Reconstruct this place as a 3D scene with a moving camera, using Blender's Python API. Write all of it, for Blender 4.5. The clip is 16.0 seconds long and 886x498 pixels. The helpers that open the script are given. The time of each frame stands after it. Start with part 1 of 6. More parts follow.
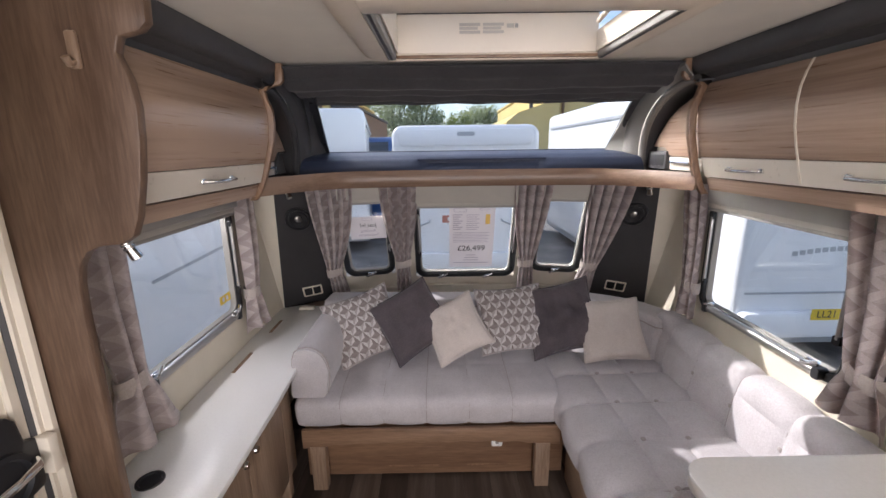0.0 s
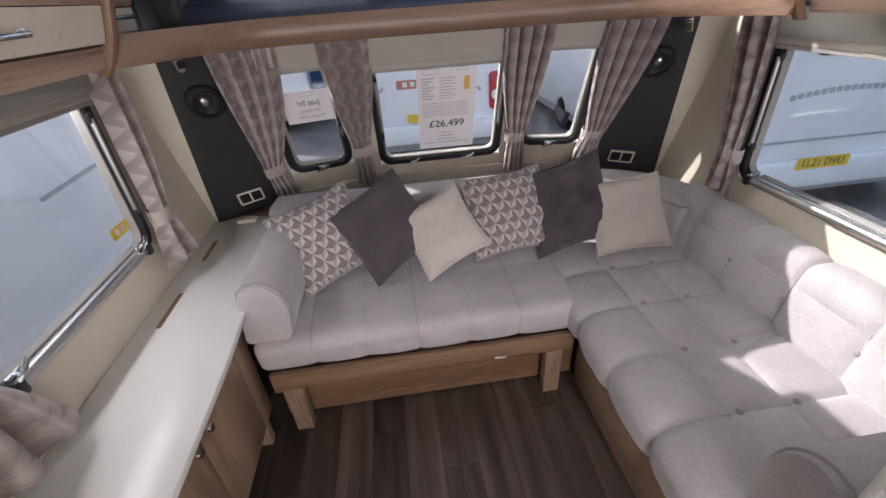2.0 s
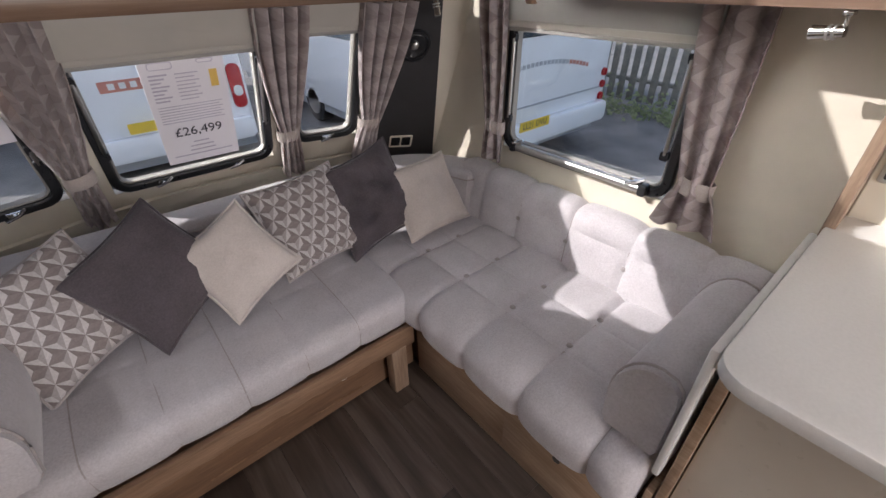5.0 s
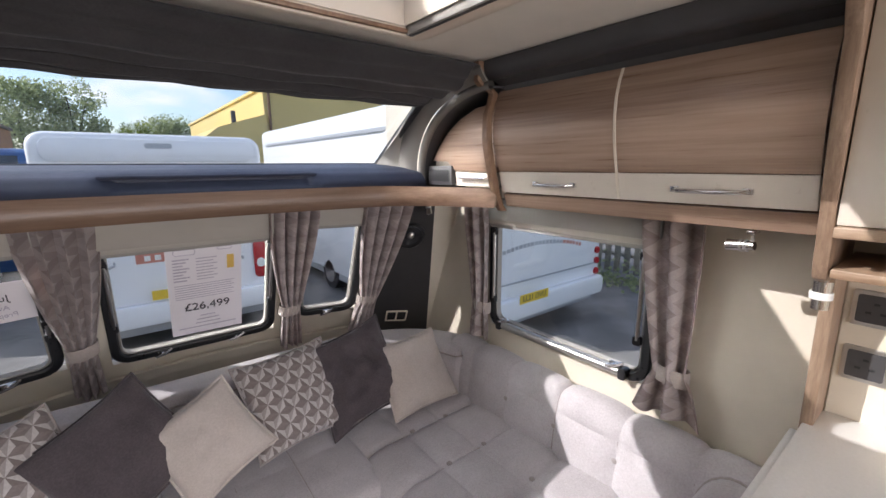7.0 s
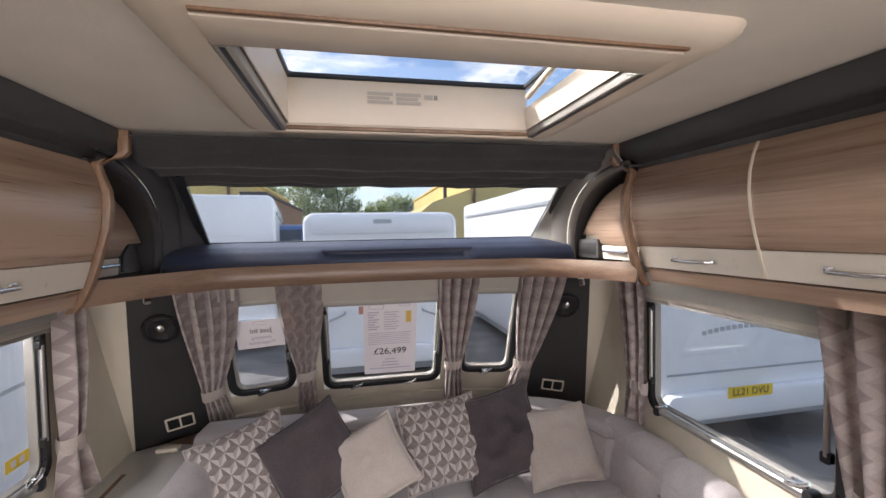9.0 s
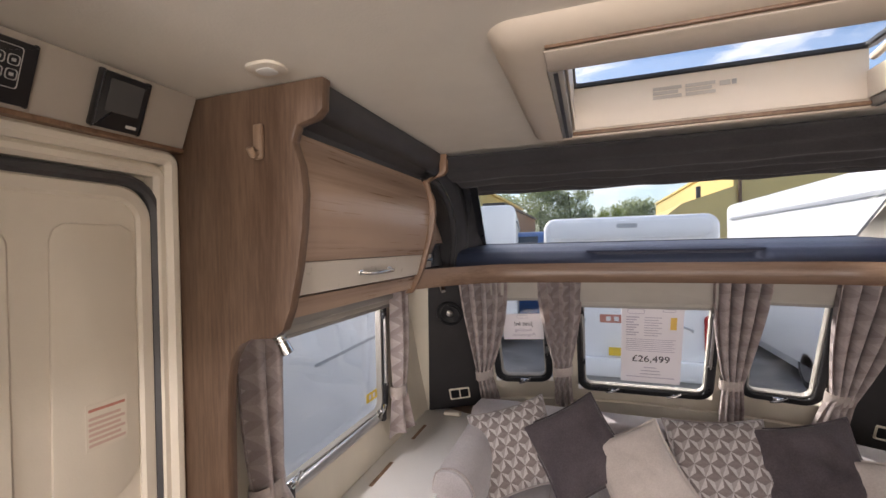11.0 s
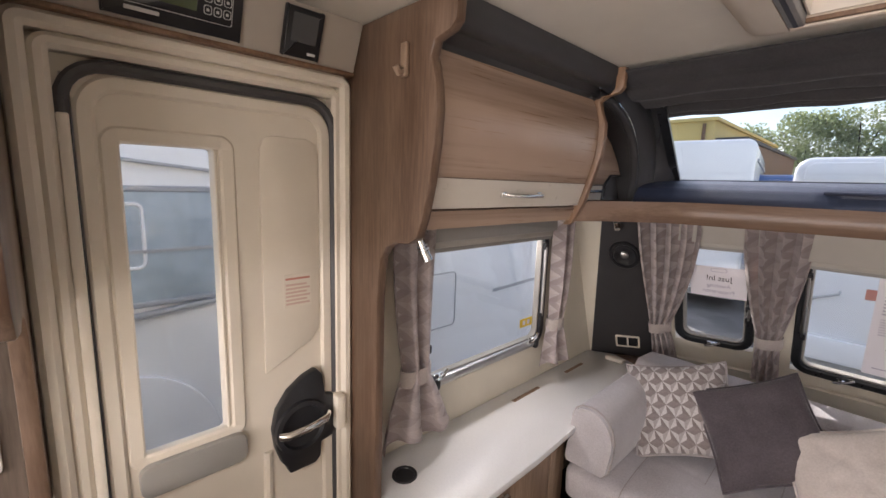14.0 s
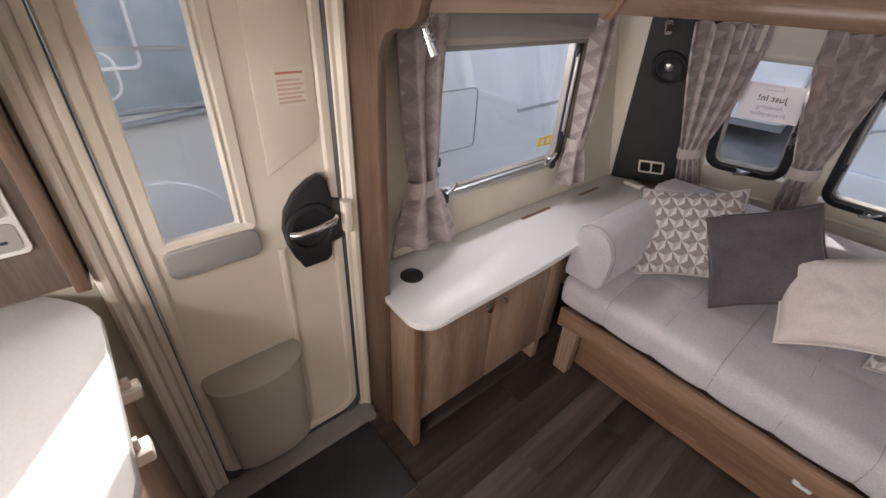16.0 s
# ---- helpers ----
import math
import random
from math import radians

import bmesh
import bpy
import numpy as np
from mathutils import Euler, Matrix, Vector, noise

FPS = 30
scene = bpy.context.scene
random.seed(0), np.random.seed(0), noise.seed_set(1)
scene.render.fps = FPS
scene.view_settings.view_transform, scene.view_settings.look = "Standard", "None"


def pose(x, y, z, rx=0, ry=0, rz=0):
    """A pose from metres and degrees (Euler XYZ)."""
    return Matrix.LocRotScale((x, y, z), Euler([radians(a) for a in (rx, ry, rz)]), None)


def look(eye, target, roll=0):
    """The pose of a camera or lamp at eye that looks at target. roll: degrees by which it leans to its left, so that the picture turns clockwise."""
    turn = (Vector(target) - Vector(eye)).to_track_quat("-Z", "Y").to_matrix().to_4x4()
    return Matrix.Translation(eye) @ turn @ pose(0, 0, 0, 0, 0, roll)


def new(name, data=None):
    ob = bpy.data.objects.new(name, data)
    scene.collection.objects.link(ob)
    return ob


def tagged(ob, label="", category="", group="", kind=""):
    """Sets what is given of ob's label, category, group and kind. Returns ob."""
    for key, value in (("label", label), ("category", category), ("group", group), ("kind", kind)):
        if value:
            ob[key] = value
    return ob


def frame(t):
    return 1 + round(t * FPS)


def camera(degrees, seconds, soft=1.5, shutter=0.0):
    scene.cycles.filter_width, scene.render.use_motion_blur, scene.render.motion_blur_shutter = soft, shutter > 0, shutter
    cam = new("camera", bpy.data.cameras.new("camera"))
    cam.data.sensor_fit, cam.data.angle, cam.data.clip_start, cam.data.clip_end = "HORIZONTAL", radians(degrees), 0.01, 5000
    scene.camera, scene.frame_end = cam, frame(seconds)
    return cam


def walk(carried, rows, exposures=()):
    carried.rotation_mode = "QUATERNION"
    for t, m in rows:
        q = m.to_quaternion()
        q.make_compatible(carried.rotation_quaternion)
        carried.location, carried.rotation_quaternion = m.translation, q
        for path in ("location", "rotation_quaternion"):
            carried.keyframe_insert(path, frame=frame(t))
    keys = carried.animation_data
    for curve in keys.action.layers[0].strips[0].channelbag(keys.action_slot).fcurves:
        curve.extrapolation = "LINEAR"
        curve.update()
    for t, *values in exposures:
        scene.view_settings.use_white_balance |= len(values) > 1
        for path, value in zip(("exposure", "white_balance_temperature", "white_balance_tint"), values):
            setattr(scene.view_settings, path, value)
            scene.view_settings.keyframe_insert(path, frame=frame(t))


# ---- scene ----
cam = camera(93.7, 16.0)
EXPOSURES = [(0.0, 0.97, 6100, 15), (3.5, 0.96, 6150, 15), (6.0, 0.82, 6100, 14), (8.0, 0.85, 6100, 14), (9.0, 0.88, 6300, 15), (9.5, 0.92, 6700, 16), (12.5, 0.98, 6450, 16),
             (13.5, 1.08, 6450, 16), (16.0, 1.10, 6250, 15)]
PATH = [
    (0, (-0.145, 0.208, 1.553), (-0.133, 2.153, 1.086), -0.8),
    (0.5, (-0.153, 0.332, 1.548), (-0.138, 2.233, 0.927), -1.4),
    (1, (-0.159, 0.482, 1.521), (-0.127, 2.329, 0.757), -1.7),
    (1.5, (-0.166, 0.585, 1.506), (-0.096, 2.36, 0.587), -2.7),
    (2, (-0.222, 0.698, 1.484), (-0.054, 2.398, 0.444), -4.1),
    (2.5, (-0.297, 0.805, 1.486), (0.012, 2.412, 0.336), -5.1),
    (3, (-0.332, 0.854, 1.46), (0.135, 2.373, 0.245), -6.0),
    (3.5, (-0.309, 0.87, 1.445), (0.305, 2.304, 0.193), -6.6),
    (3.7, (-0.325, 0.877, 1.452), (0.378, 2.266, 0.198), -5.3),
    (5.8, (-0.237, 0.844, 1.462), (0.959, 2.178, 0.573), -0.9),
    (6, (-0.234, 0.834, 1.468), (0.987, 2.199, 0.664), -0.6),
    (6.5, (-0.231, 0.803, 1.507), (1.018, 2.252, 0.922), -0.3),
    (7, (-0.22, 0.769, 1.533), (0.995, 2.308, 1.139), -0.4),
    (7.5, (-0.204, 0.729, 1.553), (0.913, 2.371, 1.318), -0.7),
    (8, (-0.162, 0.667, 1.568), (0.794, 2.418, 1.427), -0.9),
    (8.5, (-0.118, 0.598, 1.566), (0.592, 2.465, 1.469), -1.1),
    (9, (-0.111, 0.537, 1.563), (0.294, 2.494, 1.494), -1.1),
    (9.5, (-0.149, 0.51, 1.555), (-0.068, 2.508, 1.508), -1.3),
    (10, (-0.175, 0.494, 1.554), (-0.393, 2.481, 1.521), -1.4),
    (10.2, (-0.182, 0.486, 1.551), (-0.51, 2.459, 1.525), -1.4),
    (12.3, (-0.33, 0.348, 1.517), (-1.367, 2.057, 1.468), -0.5),
    (12.5, (-0.33, 0.344, 1.516), (-1.428, 2.014, 1.451), -0.3),
    (13, (-0.278, 0.399, 1.52), (-1.514, 1.967, 1.412), 0.4),
    (13.5, (-0.189, 0.481, 1.511), (-1.54, 1.943, 1.319), 1.1),
    (14, (-0.122, 0.517, 1.5), (-1.547, 1.884, 1.184), 1.9),
    (14.5, (-0.099, 0.536, 1.489), (-1.548, 1.822, 0.992), 2.6),
    (15, (-0.104, 0.54, 1.479), (-1.522, 1.767, 0.782), 3.4),
    (15.5, (-0.11, 0.555, 1.462), (-1.459, 1.725, 0.562), 3.7),
    (16, (-0.119, 0.577, 1.442), (-1.376, 1.693, 0.359), 3.3),
]
walk(cam, [(t, look(eye, target, roll)) for t, eye, target, roll in PATH], EXPOSURES)

# ---------------------------------------------------------------- light
SUN_TO = Vector((-0.698, 0.419, 0.581)).normalized()
world = bpy.data.worlds.new("world")
scene.world = world
world.use_nodes = True
wt = world.node_tree
for n in list(wt.nodes):
    wt.nodes.remove(n)
w_out = wt.nodes.new("ShaderNodeOutputWorld")
w_bg = wt.nodes.new("ShaderNodeBackground")
w_sky = wt.nodes.new("ShaderNodeTexSky")
w_sky.sky_type = "NISHITA"
w_sky.sun_disc = False
w_sky.sun_elevation = math.asin(SUN_TO.z)
w_sky.sun_rotation = math.atan2(SUN_TO.x, SUN_TO.y)
w_co = wt.nodes.new("ShaderNodeTexCoord")
w_map = wt.nodes.new("ShaderNodeMapping")
w_map.inputs["Scale"].default_value = (1, 1, 2.6)
w_noise = wt.nodes.new("ShaderNodeTexNoise")
w_noise.inputs["Scale"].default_value = 4.4
w_noise.inputs["Detail"].default_value = 8
w_noise.inputs["Roughness"].default_value = 0.58
w_ramp = wt.nodes.new("ShaderNodeValToRGB")
w_ramp.color_ramp.elements[0].position = 0.49
w_ramp.color_ramp.elements[1].position = 0.64
w_mix = wt.nodes.new("ShaderNodeMix")
w_mix.data_type = "RGBA"
w_mix.inputs[7].default_value = (6.2, 6.2, 6.3, 1)
wt.links.new(w_co.outputs["Generated"], w_map.inputs["Vector"])
wt.links.new(w_map.outputs[0], w_noise.inputs["Vector"])
wt.links.new(w_noise.outputs["Fac"], w_ramp.inputs["Fac"])
wt.links.new(w_ramp.outputs["Color"], w_mix.inputs[0])
wt.links.new(w_sky.outputs["Color"], w_mix.inputs[6])
wt.links.new(w_mix.outputs[2], w_bg.inputs["Color"])
w_bg.inputs["Strength"].default_value = 0.11
wt.links.new(w_bg.outputs[0], w_out.inputs["Surface"])

sun = new("sun", bpy.data.lights.new("sun", "SUN"))
sun.data.energy = 2.7
sun.data.angle = radians(0.55)
sun.data.color = (1.0, 0.95, 0.87)
sun.matrix_world = look(SUN_TO * 30, (0, 0, 0))


def fill_lamp(name, at, target, sx, sy, power):
    """An added area lamp that fills the room, whether or not an opening is there."""
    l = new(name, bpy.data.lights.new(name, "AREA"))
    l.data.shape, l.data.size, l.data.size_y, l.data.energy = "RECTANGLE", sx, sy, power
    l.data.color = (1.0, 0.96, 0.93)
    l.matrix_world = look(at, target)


# Added fill: the back and right walls have no windows at these two.
fill_lamp("rear_fill", (0, -2.27, 1.25), (0, 0, 1.2), 1.5, 0.6, 28)
fill_lamp("kitchen_fill", (1.08, -0.75, 1.25), (0, -0.6, 1.2), 0.9, 0.5, 7)
# Added fill in the unseen rear ceiling hole.
fill_lamp("rear_ceiling_fill", (0, -0.675, 1.90), (0, -0.66, 0), 0.46, 0.41, 10)
# Added fill hidden at the side window's head to brighten the worktop.
fill_lamp("side_window_fill", (-1.165, 1.715, 1.325), (-0.70, 1.70, 0.75), 0.64, 0.05, 1.3)

# ---------------------------------------------------------------- materials
def mat_base(name, rough=0.5, metal=0.0):
    m = bpy.data.materials.new(name)
    m.use_nodes = True
    b = m.node_tree.nodes["Principled BSDF"]
    b.inputs["Roughness"].default_value = rough
    b.inputs["Metallic"].default_value = metal
    return m, m.node_tree, b


def rgba(c):
    return (c[0], c[1], c[2], 1)


def bump_of(nt, b, source, strength, distance):
    n = nt.nodes.new("ShaderNodeBump")
    n.inputs["Strength"].default_value = strength
    n.inputs["Distance"].default_value = distance
    nt.links.new(source, n.inputs["Height"])
    nt.links.new(n.outputs[0], b.inputs["Normal"])


def coords(nt, scale=(1, 1, 1), kind="Object"):
    c = nt.nodes.new("ShaderNodeTexCoord")
    m = nt.nodes.new("ShaderNodeMapping")
    m.inputs["Scale"].default_value = scale
    nt.links.new(c.outputs[kind], m.inputs["Vector"])
    return m.outputs[0]


def noise_of(nt, vec, scale, detail=4, rough=0.55):
    n = nt.nodes.new("ShaderNodeTexNoise")
    n.inputs["Scale"].default_value = scale
    n.inputs["Detail"].default_value = detail
    n.inputs["Roughness"].default_value = rough
    nt.links.new(vec, n.inputs["Vector"])
    return n.outputs["Fac"]


def ramp_of(nt, fac, stops):
    r = nt.nodes.new("ShaderNodeValToRGB")
    e = r.color_ramp.elements
    while len(e) < len(stops):
        e.new(0.5)
    for i, (p, c) in enumerate(stops):
        e[i].position = p
        e[i].color = rgba(c)
    nt.links.new(fac, r.inputs["Fac"])
    return r.outputs["Color"]


def calc(nt, op, a, b=0.0, c=0.0):
    n = nt.nodes.new("ShaderNodeMath")
    n.operation = op
    for i, v in enumerate((a, b, c)):
        if isinstance(v, (int, float)):
            n.inputs[i].default_value = v
        else:
            nt.links.new(v, n.inputs[i])
    return n.outputs[0]


def blend(nt, fac, a, b, mode="MIX"):
    n = nt.nodes.new("ShaderNodeMix")
    n.data_type = "RGBA"
    n.blend_type = mode
    for i, v in ((0, fac), (6, a), (7, b)):
        if isinstance(v, (int, float)):
            n.inputs[i].default_value = v
        elif isinstance(v, tuple):
            n.inputs[i].default_value = rgba(v)
        else:
            nt.links.new(v, n.inputs[i])
    return n.outputs[2]


def plain(name, col, rough=0.5, metal=0.0, vary=0.08, scale=6.0, bump=0.0, bscale=200.0, coat=0.0):
    """Paint, plastic or metal with a soft unevenness and a fine grain."""
    m, nt, b = mat_base(name, rough, metal)
    v = coords(nt)
    f = noise_of(nt, v, scale, 5)
    lo = tuple(x * (1 - vary) for x in col)
    hi = tuple(min(1, x * (1 + vary)) for x in col)
    nt.links.new(ramp_of(nt, f, [(0.3, lo), (0.7, hi)]), b.inputs["Base Color"])
    r = calc(nt, "MULTIPLY_ADD", noise_of(nt, v, scale * 7, 3), 0.16, rough - 0.08)
    nt.links.new(r, b.inputs["Roughness"])
    b.inputs["Coat Weight"].default_value = coat
    if bump:
        bump_of(nt, b, noise_of(nt, v, bscale, 2), bump, 0.002)
    return m


def wood(name, dark, light, grain=(14, 1.2, 14), rough=0.42, bands=0.5, spread=0.9):
    """Wood-effect foil: long streaks, broad light and dark bands and fine pores."""
    m, nt, b = mat_base(name, rough)
    v = coords(nt, grain)
    broad = noise_of(nt, v, spread, 3, 0.5)
    fine = noise_of(nt, coords(nt, tuple(g * 6 for g in grain)), 1.6, 6, 0.65)
    mixed = calc(nt, "ADD", calc(nt, "MULTIPLY", broad, bands), calc(nt, "MULTIPLY", fine, 1 - bands))
    mid = tuple((a + c) / 2 for a, c in zip(dark, light))
    nt.links.new(ramp_of(nt, mixed, [(0.38, dark), (0.5, mid), (0.60, light)]), b.inputs["Base Color"])
    nt.links.new(calc(nt, "MULTIPLY_ADD", fine, 0.2, rough - 0.1), b.inputs["Roughness"])
    bump_of(nt, b, fine, 0.12, 0.001)
    return m


def fabric(name, dark, light, weave=900.0, sheen=0.35, bump=0.45):
    m, nt, b = mat_base(name, 0.92)
    v = coords(nt)
    big = noise_of(nt, v, 7, 4, 0.6)
    fleck = noise_of(nt, v, 170, 3, 0.7)
    f = calc(nt, "ADD", calc(nt, "MULTIPLY", big, 0.45), calc(nt, "MULTIPLY", fleck, 0.55))
    nt.links.new(ramp_of(nt, f, [(0.32, dark), (0.66, light)]), b.inputs["Base Color"])
    b.inputs["Sheen Weight"].default_value = sheen
    b.inputs["Sheen Roughness"].default_value = 0.4
    bump_of(nt, b, calc(nt, "ADD", noise_of(nt, v, weave, 2), fleck), bump, 0.0012)
    return m


def triangles(name, size):
    """Woven cover with a lattice of light, middle and taupe triangles."""
    m, nt, b = mat_base(name, 0.85)
    c = nt.nodes.new("ShaderNodeTexCoord")
    s = nt.nodes.new("ShaderNodeSeparateXYZ")
    nt.links.new(c.outputs["Object"], s.inputs[0])
    u = calc(nt, "DIVIDE", s.outputs[0], size)
    w = calc(nt, "DIVIDE", s.outputs[1], size * 0.866)
    a = calc(nt, "MULTIPLY_ADD", w, -0.5, u)
    fa, fb = calc(nt, "FRACT", calc(nt, "ADD", a, 50)), calc(nt, "FRACT", calc(nt, "ADD", w, 50))
    up = calc(nt, "LESS_THAN", calc(nt, "ADD", fa, fb), 1.0)
    third = calc(nt, "SUBTRACT", 1.0, calc(nt, "ADD", fa, fb))
    b0 = calc(nt, "ADD", calc(nt, "MULTIPLY", up, fa), calc(nt, "MULTIPLY", calc(nt, "SUBTRACT", 1.0, up), calc(nt, "SUBTRACT", 1.0, fb)))
    b1 = calc(nt, "ADD", calc(nt, "MULTIPLY", up, fb), calc(nt, "MULTIPLY", calc(nt, "SUBTRACT", 1.0, up), calc(nt, "SUBTRACT", 1.0, fa)))
    b2 = calc(nt, "ABSOLUTE", third)
    first = calc(nt, "LESS_THAN", b0, calc(nt, "MINIMUM", b1, b2))
    second = calc(nt, "LESS_THAN", b1, calc(nt, "MINIMUM", b0, b2))
    cu = blend(nt, second, blend(nt, first, (0.23, 0.19, 0.18), (0.62, 0.58, 0.57)), (0.27, 0.23, 0.22))
    cd = blend(nt, second, blend(nt, first, (0.58, 0.545, 0.535), (0.25, 0.21, 0.20)), (0.40, 0.36, 0.35))
    col = blend(nt, up, cd, cu)
    v = coords(nt)
    fleck = noise_of(nt, v, 160, 3, 0.7)
    col = blend(nt, 0.35, col, ramp_of(nt, fleck, [(0.3, (0.35, 0.35, 0.35)), (0.7, (1, 1, 1))]), "MULTIPLY")
    nt.links.new(col, b.inputs["Base Color"])
    b.inputs["Sheen Weight"].default_value = 0.2
    bump_of(nt, b, fleck, 0.3, 0.001)
    return m


def zigzag(name, columns):
    """Curtain cloth with upright zigzag columns of pale and taupe."""
    m, nt, b = mat_base(name, 0.9)
    c = nt.nodes.new("ShaderNodeTexCoord")
    s = nt.nodes.new("ShaderNodeSeparateXYZ")
    nt.links.new(c.outputs["UV"], s.inputs[0])
    u, w = s.outputs[0], s.outputs[1]
    rise = calc(nt, "FRACT", calc(nt, "MULTIPLY", w, 8.6))
    tri = calc(nt, "ABSOLUTE", calc(nt, "SUBTRACT", rise, 0.5))
    h = calc(nt, "FRACT", calc(nt, "MULTIPLY_ADD", tri, 0.95, calc(nt, "MULTIPLY", u, columns)))
    left = calc(nt, "GREATER_THAN", rise, 0.5)
    a = ramp_of(nt, h, [(0.0, (0.60, 0.53, 0.515)), (0.34, (0.60, 0.53, 0.515)), (0.37, (0.38, 0.325, 0.315)), (0.68, (0.38, 0.325, 0.315)), (0.71, (0.50, 0.435, 0.42))])
    a2 = ramp_of(nt, h, [(0.0, (0.54, 0.475, 0.46)), (0.34, (0.54, 0.475, 0.46)), (0.37, (0.33, 0.28, 0.27)), (0.68, (0.33, 0.28, 0.27)), (0.71, (0.43, 0.37, 0.355))])
    col = blend(nt, left, a, a2)
    fleck = noise_of(nt, coords(nt), 240, 3, 0.7)
    col = blend(nt, 0.3, col, ramp_of(nt, fleck, [(0.3, (0.4, 0.4, 0.4)), (0.7, (1, 1, 1))]), "MULTIPLY")
    nt.links.new(col, b.inputs["Base Color"])
    b.inputs["Sheen Weight"].default_value = 0.2
    bump_of(nt, b, fleck, 0.3, 0.001)
    tr = nt.nodes.new("ShaderNodeBsdfTranslucent")
    tr.inputs["Color"].default_value = (0.55, 0.36, 0.28, 1)
    mx = nt.nodes.new("ShaderNodeMixShader")
    mx.inputs[0].default_value = 0.22
    out = nt.nodes["Material Output"]
    nt.links.new(b.outputs[0], mx.inputs[1])
    nt.links.new(tr.outputs[0], mx.inputs[2])
    nt.links.new(mx.outputs[0], out.inputs["Surface"])
    return m


def glass_mat(name, tint=(1, 1, 1), rough=0.0):
    m, nt, b = mat_base(name, rough)
    b.inputs["Base Color"].default_value = rgba(tint)
    b.inputs["Transmission Weight"].default_value = 1.0
    b.inputs["IOR"].default_value = 1.45
    return m


def plank_mat(name):
    m, nt, b = mat_base(name, 0.45)
    info = nt.nodes.new("ShaderNodeObjectInfo")
    v = coords(nt, (16, 1.1, 16))
    add = nt.nodes.new("ShaderNodeVectorMath")
    add.operation = "ADD"
    nt.links.new(v, add.inputs[0])
    cmb = nt.nodes.new("ShaderNodeCombineXYZ")
    nt.links.new(calc(nt, "MULTIPLY", info.outputs["Random"], 60), cmb.inputs[0])
    nt.links.new(calc(nt, "MULTIPLY", info.outputs["Random"], 37), cmb.inputs[1])
    nt.links.new(cmb.outputs[0], add.inputs[1])
    f = noise_of(nt, add.outputs[0], 1.0, 6, 0.62)
    col = ramp_of(nt, f, [(0.28, (0.026, 0.018, 0.014)), (0.48, (0.060, 0.045, 0.036)), (0.7, (0.125, 0.099, 0.083))])
    tone = ramp_of(nt, info.outputs["Random"], [(0.0, (0.62, 0.58, 0.56)), (0.5, (0.95, 0.92, 0.9)), (1.0, (1.3, 1.27, 1.24))])
    nt.links.new(blend(nt, 1.0, col, tone, "MULTIPLY"), b.inputs["Base Color"])
    nt.links.new(calc(nt, "MULTIPLY_ADD", f, 0.25, 0.3), b.inputs["Roughness"])
    bump_of(nt, b, f, 0.15, 0.002)
    return m


def leaf_mat(name, dark, light):
    m, nt, b = mat_base(name, 0.7)
    g = nt.nodes.new("ShaderNodeNewGeometry")
    col = ramp_of(nt, g.outputs["Random Per Island"], [(0.0, dark), (1.0, light)])
    nt.links.new(col, b.inputs["Base Color"])
    tr = nt.nodes.new("ShaderNodeBsdfTranslucent")
    nt.links.new(col, tr.inputs["Color"])
    mx = nt.nodes.new("ShaderNodeMixShader")
    mx.inputs[0].default_value = 0.55
    nt.links.new(b.outputs[0], mx.inputs[1])
    nt.links.new(tr.outputs[0], mx.inputs[2])
    nt.links.new(mx.outputs[0], nt.nodes["Material Output"].inputs["Surface"])
    return m


OAK = wood("pale_oak_foil", (0.27, 0.175, 0.11), (0.46, 0.335, 0.235))
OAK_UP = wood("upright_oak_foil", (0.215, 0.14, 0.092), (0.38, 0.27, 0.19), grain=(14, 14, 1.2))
# Darker twin of the upright oak: shade painted in for panels and carcasses.
OAK_SHADED = wood("shaded_oak_foil", (0.095, 0.055, 0.034), (0.18, 0.114, 0.076), grain=(14, 14, 1.2))
WALNUT = wood("streaky_walnut_foil", (0.155, 0.092, 0.06), (0.44, 0.315, 0.235), grain=(11, 0.32, 11), rough=0.3, bands=0.78, spread=0.8)
WALNUT_X = wood("shelf_walnut_foil", (0.125, 0.074, 0.047), (0.25, 0.165, 0.115), grain=(0.6, 4, 15), rough=0.4, bands=0.7)
OAK_X = wood("front_oak_foil", (0.165, 0.095, 0.055), (0.29, 0.18, 0.112), grain=(1.1, 14, 14))
OAK_RED = wood("reddish_panel_foil", (0.135, 0.072, 0.040), (0.245, 0.145, 0.086), grain=(1.1, 14, 14))
SPLASH = wood("grey_brown_splashback_foil", (0.085, 0.062, 0.048), (0.155, 0.118, 0.092), grain=(14, 14, 1.2))
EDGE = wood("brown_edge_strip", (0.16, 0.088, 0.05), (0.27, 0.165, 0.10), grain=(14, 14, 3))
CREAM_GLOSS = plain("cream_gloss_foil", (0.66, 0.60, 0.52), 0.3, vary=0.03)
CREAM_DOOR = plain("cream_moulded_door", (0.74, 0.67, 0.56), 0.42, vary=0.04, bump=0.1, bscale=300)
CREAM_WALL = plain("cream_wallboard", (0.70, 0.64, 0.53), 0.6, vary=0.05, bump=0.2, bscale=260)
CEILING = plain("ceiling_board", (0.74, 0.69, 0.61), 0.65, vary=0.04, bump=0.2, bscale=220)
ROOF_CREAM = plain("warm_cream_rooflight_plastic", (0.70, 0.61, 0.50), 0.42, vary=0.03)
IVORY = plain("ivory_plastic", (0.76, 0.69, 0.58), 0.38, vary=0.03)
# Right arch's return, with the light on it put into the colour.
ARCH_LIT = plain("lit_arch_return", (0.34, 0.325, 0.29), 0.6, vary=0.05, bump=0.2, bscale=350)
CHAMP = plain("champagne_fascia", (0.46, 0.41, 0.35), 0.4, vary=0.04)
